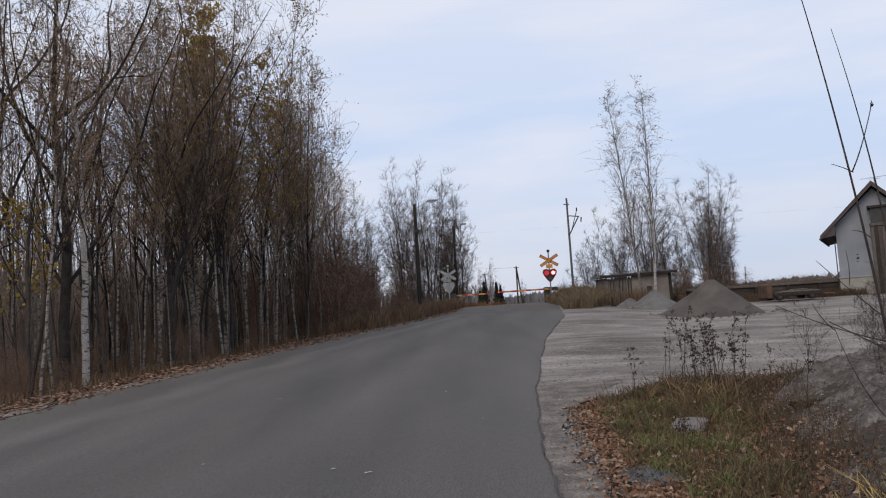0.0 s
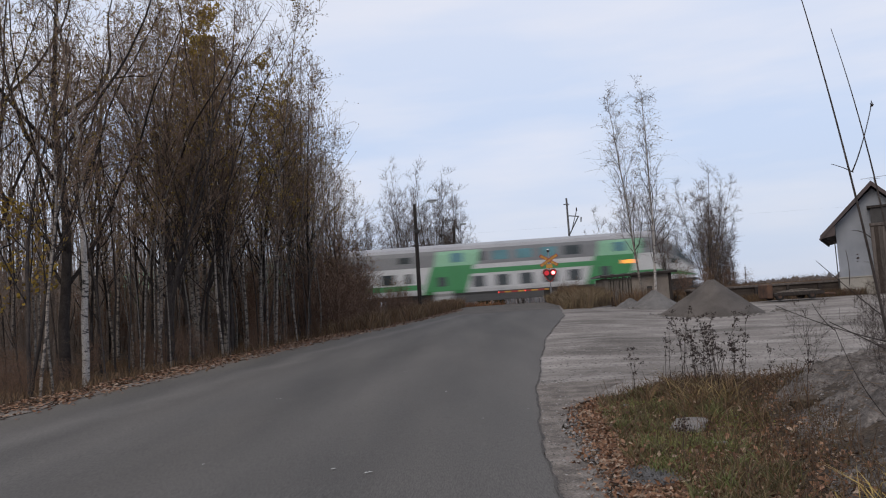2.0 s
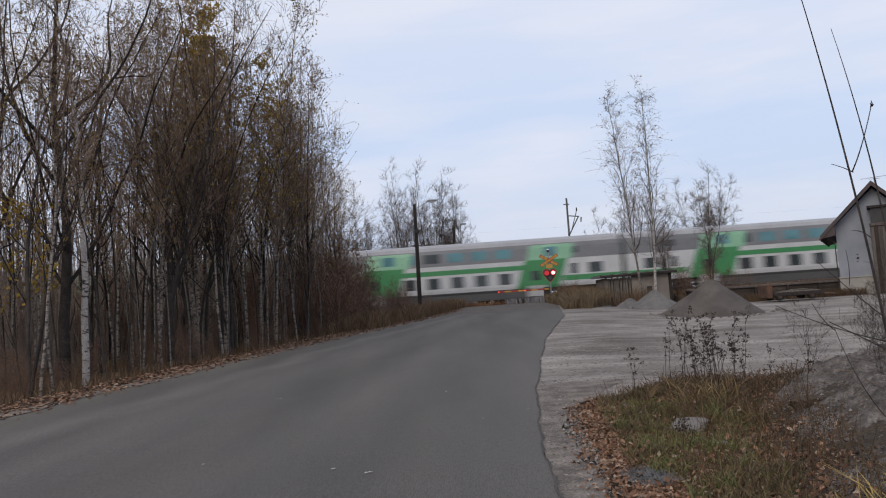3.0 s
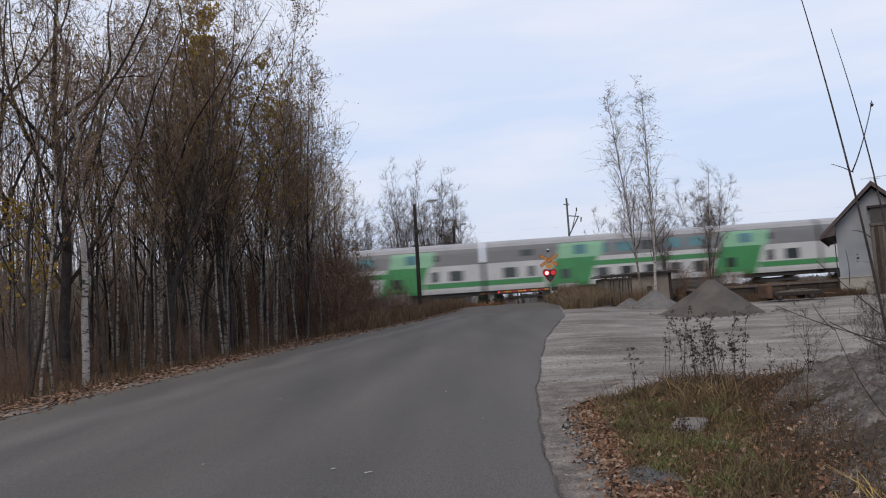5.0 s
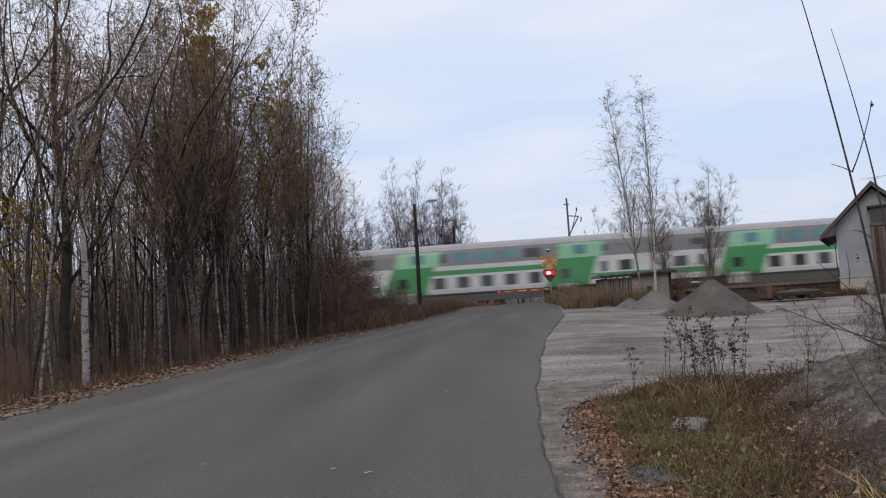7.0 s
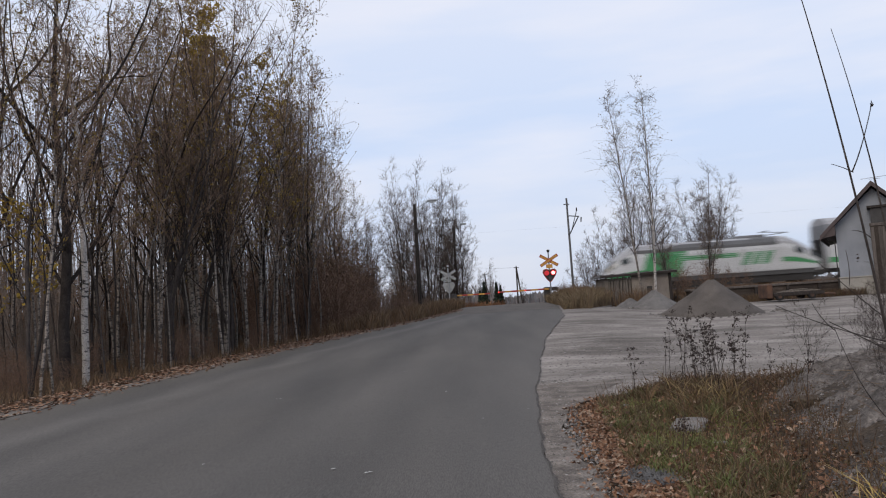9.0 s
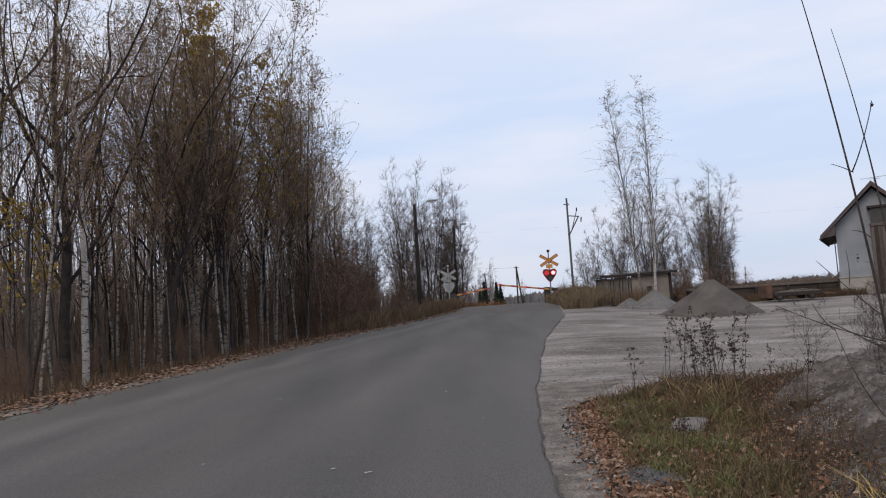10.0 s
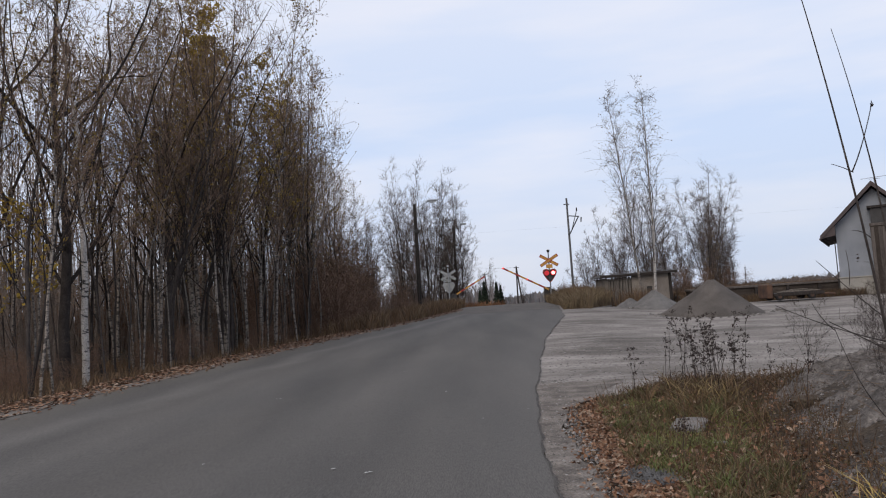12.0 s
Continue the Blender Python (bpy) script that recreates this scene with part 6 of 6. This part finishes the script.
def boulder(name, x, y, size, material, label, seed, turn=0.0, dz=0.0):
    rng = np.random.default_rng(seed)
    bm = bmesh.new()
    bmesh.ops.create_icosphere(bm, subdivisions=3, radius=1.0)
    for v in bm.verts:
        c = v.co
        flat = Vector((max(-0.75, min(0.75, c.x)), max(-0.72, min(0.72, c.y)), max(-0.6, min(0.55, c.z))))
        v.co = Vector((flat.x * size[0], flat.y * size[1], flat.z * size[2])) * (1 + 0.28 * noise.noise(c * 1.9 + Vector((seed, 0, 0))))
    ob = part(name, bm, material)
    ob.matrix_basis = at_ground(x, y, dz, turn)
    return tagged(ob, label, "stone")


boulder("flat_stone", 2.6, 8.7, (0.22, 0.24, 0.05), M_STONE, "flat pale grey stone in the grass", 1, -34, 0.07).rotation_euler.x = radians(12)
boulder("stone", 2.62, 7.75, (0.09, 0.08, 0.07), M_STONE, "small grey stone in the grass", 2)
boulder("stone", 2.25, 10.2, (0.08, 0.06, 0.05), M_STONE, "small pale stone in the grass", 3)
boulder("earth_clod", 4.05, 8.8, (0.26, 0.2, 0.13), M_SOIL, "brown clod of roots in the bank", 4, 15, -0.03)
for k, (x, y, s) in enumerate(((10.2, 42.6, 0.22), (9.3, 44.2, 0.2), (14.4, 33.4, 0.2), (14.0, 32.2, 0.13), (14.8, 34.6, 0.12))):
    boulder("stone", x, y, (s, s * 0.8, s * 0.7), M_STONE, "grey stone at the yard's edge", 20 + k)
chips = np.array([(-1.32, 16.35), (-1.25, 16.33), (-1.18, 16.37), (-0.98, 16.3), (-0.93, 16.32), (-2.99, 13.2), (-2.93, 13.2), (-2.61, 8.04), (-0.83, 7.13), (-0.8, 7.15), (-1.17, 7.39), (-0.1, 12.7), (0.99, 10.35), (0.36, 9.8)])
cz = height(chips[:, 0], chips[:, 1]) + 0.032
tagged(new("road_chips", flakes("road_chips", np.column_stack([chips, cz]), 0.03, M_CHIP, np.random.default_rng(4), 0.97)), "pale scraps lying on the asphalt", "litter", kind="stuff")


def weed(x, y, tall, seed, bushy):
    rng = np.random.default_rng(seed)
    w = thing("dead_weed", at_ground(x, y), "tall dry dark weed stalk with seed heads", "weed", "dead weeds at the yard entrance")
    segs, tips = [], []
    pts = grow(rng, (0, 0, -0.03), (rng.normal() * 0.06, rng.normal() * 0.06, 1), tall, 0.006, 8, 0.05, 0.05, segs)
    for k in range(bushy):
        q, d, r = pts[rng.integers(3, 8)]
        t = grow(rng, q, aside(rng, d, rng.uniform(0.3, 0.7)), tall * rng.uniform(0.08, 0.25), 0.0035, 3, 0.1, 0.12, segs)
        tips.append(t[-1][0])
    tips.append(pts[-1][0])
    part("stalk", tube_mesh("stalk", segs, 4, M_WEED), M_WEED, w)
    c = np.repeat(np.array(tips), 14, 0) + rng.normal(size=(14 * len(tips), 3)) * (0.022, 0.022, 0.012)
    tagged(part("seed_head", flakes("seed_head", c, 0.014, M_WEED, rng, 0.3), M_WEED, w, "dark dry seed heads"), kind="stuff")


wr = random.Random(5)
for k in range(26):
    weed(3.72 + wr.gauss(0, 0.22), 11.3 + wr.uniform(-0.5, 0.5), wr.uniform(0.5, 1.12), 100 + k, 6)
for x, y, t in ((2.58, 11.1, 0.72), (2.63, 11.2, 0.6), (3.22, 11.4, 0.95), (3.2, 11.6, 0.8), (4.3, 11.3, 0.6), (4.5, 11.0, 0.5), (2.0, 6.9, 0.4), (3.9, 8.6, 0.6)):
    weed(x, y, t, int(x * 1000), 4)
bank_shrub = tree(71, "shrub", 3.4, 0.014, 6, 0.05, 0.4, "dark thin leafless shrub on the soil bank", M_BARK, M_WEED, None, 0, 4, (3, 3), 0.05, 0.005)
plant([bank_shrub], [(5.3, 9.2, 0.3), (4.9, 10.6, 0.33), (5.9, 8.4, 0.32), (4.35, 7.7, 0.22), (5.6, 10.4, 0.3), (3.9, 6.7, 0.24), (4.6, 8.3, 0.3), (5.1, 8.6, 0.36), (3.7, 6.2, 0.2), (6.3, 10.9, 0.36), (5.9, 9.9, 0.4)], 31, group="shrubs on the bank")


plant(brush_kinds, [(9.6, 47.0, 0.35), (10.3, 49.0, 0.42), (8.8, 50.5, 0.4), (8.3, 53.0, 0.42), (10.6, 46.2, 0.3), (9.2, 54.5, 0.45), (8.6, 56.6, 0.5), (9.4, 57.2, 0.55), (10.2, 56.4, 0.5), (11.4, 54.5, 0.5), (16.2, 48.5, 0.6), (15.2, 49.5, 0.6), (18.3, 49.0, 0.5), (14.9, 48.2, 0.62), (16.9, 49.6, 0.6), (17.6, 48.3, 0.5), (15.8, 50.6, 0.7), (14.4, 51.0, 0.7), (19.4, 49.6, 0.45), (-6.2, 50.0, 1.15), (-5.6, 52.0, 1.1), (-5.0, 54.0, 1.0), (-4.4, 55.0, 0.95), (-3.6, 56.0, 0.8), (-6.9, 53.0, 1.15), (-7.5, 50.0, 1.25), (-3.0, 56.5, 0.7)], 33, group="shrubs beside the crossing")


# ---------------------------------------------------------------- the sapling close by
def sapling():
    s = thing("sapling", Matrix.Translation((3.16, 5.5, 0.3)), "bare grey sapling with long thin shoots beside the road", "sapling")

    def shoot(name, a, b, c, r0, r1, parent, n=14):
        a, b, c = Vector(a), Vector(b), Vector(c)
        pts = [(1 - t) ** 2 * a + 2 * t * (1 - t) * b + t * t * c for t in (k / n for k in range(n + 1))]
        segs = [(*pts[k], *pts[k + 1], r0 + (r1 - r0) * k / n, r0 + (r1 - r0) * (k + 1) / n) for k in range(n)]
        return part(name, tube_mesh(name, segs, 7, M_BARK), M_BARK, parent)

    a = shoot("stem", (0.03, 0, -0.15), (-0.10, 0, 1.75), (-0.45, 0, 3.5), 0.013, 0.003, s, 22)
    b = shoot("stem", (0.10, 0.02, -0.15), (0.12, 0, 1.6), (-0.215, 0, 3.05), 0.012, 0.002, s, 22)
    shoot("twig", (-0.17, 0, 1.99), (-0.08, 0, 2.15), (0.02, 0, 2.47), 0.005, 0.003, a)
    shoot("twig", (-0.165, 0, 1.98), (-0.25, 0, 2.03), (-0.32, 0, 2.05), 0.004, 0.002, a)
    shoot("twig", (-0.09, 0, 1.5), (-0.15, 0, 1.56), (-0.22, 0, 1.56), 0.004, 0.002, a)
    shoot("twig", (0.08, 0, 0.72), (-0.35, 0, 0.82), (-0.82, 0, 1.06), 0.005, 0.002, b)
    shoot("twig", (0.09, 0, 0.80), (-0.15, 0, 1.0), (-0.50, 0, 1.36), 0.0045, 0.002, b)
    shoot("twig", (0.07, 0, 0.62), (-0.2, 0, 0.78), (-0.45, 0, 0.92), 0.005, 0.003, b)
    shoot("twig", (-0.42, 0, 0.86), (-0.5, 0, 0.93), (-0.56, 0, 1.06), 0.004, 0.002, b)
    shoot("twig", (-0.1, 0, 0.2), (-0.3, 0, 0.45), (-0.42, 0, 0.88), 0.004, 0.002, s)
    shoot("twig", (-0.28, 0, 1.17), (-0.26, 0, 1.3), (-0.28, 0, 1.42), 0.003, 0.002, b)
    rng = np.random.default_rng(3)
    part("last_leaf", flakes("last_leaf", np.array([(0.02, 0, 2.48), (0.022, 0, 2.46), (0.015, 0, 2.47)]), 0.022, M_WEED, rng), M_WEED, a, "one dry dark leaf")
    part("last_leaf", flakes("last_leaf", np.array([(-0.20, 0, 1.36), (-0.202, 0, 1.335), (-0.2, 0, 1.385)]), 0.014, M_WEED, rng), M_WEED, a, "one dry dark leaf")


sapling()


# ---------------------------------------------------------------- what moves
def run(t):
    """How far the train's nose has come along the line: 21 m/s, a little slower in the second half."""
    return 9.7 + 21.0 * (t - 1.5) - 1.08 * max(0.0, t - 4.75)


def motions():
    times = [0.5 * i for i in range(25)]
    for car, behind in train:
        walk(car, [(t, on_track(run(t) - behind, RAIL_Z)) for t in times])
    # the barriers begin to rise after the train has passed
    lift = [(0, 0), (9.0, 0), (9.4, 0), (9.6, 3), (9.8, 6), (10.0, 8.4), (10.4, 12.7), (10.8, 16.5), (11.2, 20), (11.6, 24.2), (12.0, 28.5)]
    walk(near_arm, [(t, pose(0.2, 0, 1.05, 0, a, 0)) for t, a in lift])
    walk(far_arm, [(t, pose(0.2, 0, 1.05, 0, a, 0)) for t, a in lift])
    # the added glowing disc hops between the two lenses, imitating their alternate blinking
    rows, left = [(0, pose(0.235, -0.11, 2.22))], False
    for k in range(1, 18):
        t = -0.013 + 0.7045 * k
        if t > 11.9:
            break
        a, b = (-0.235, 0.235) if left else (0.235, -0.235)
        rows += [(t - 0.05, pose(a, -0.11, 2.22)), (t + 0.05, pose(b, -0.11, 2.22))]
        left = not left
    rows.append((12.0, rows[-1][1]))
    walk(blink_disc, rows)


motions()
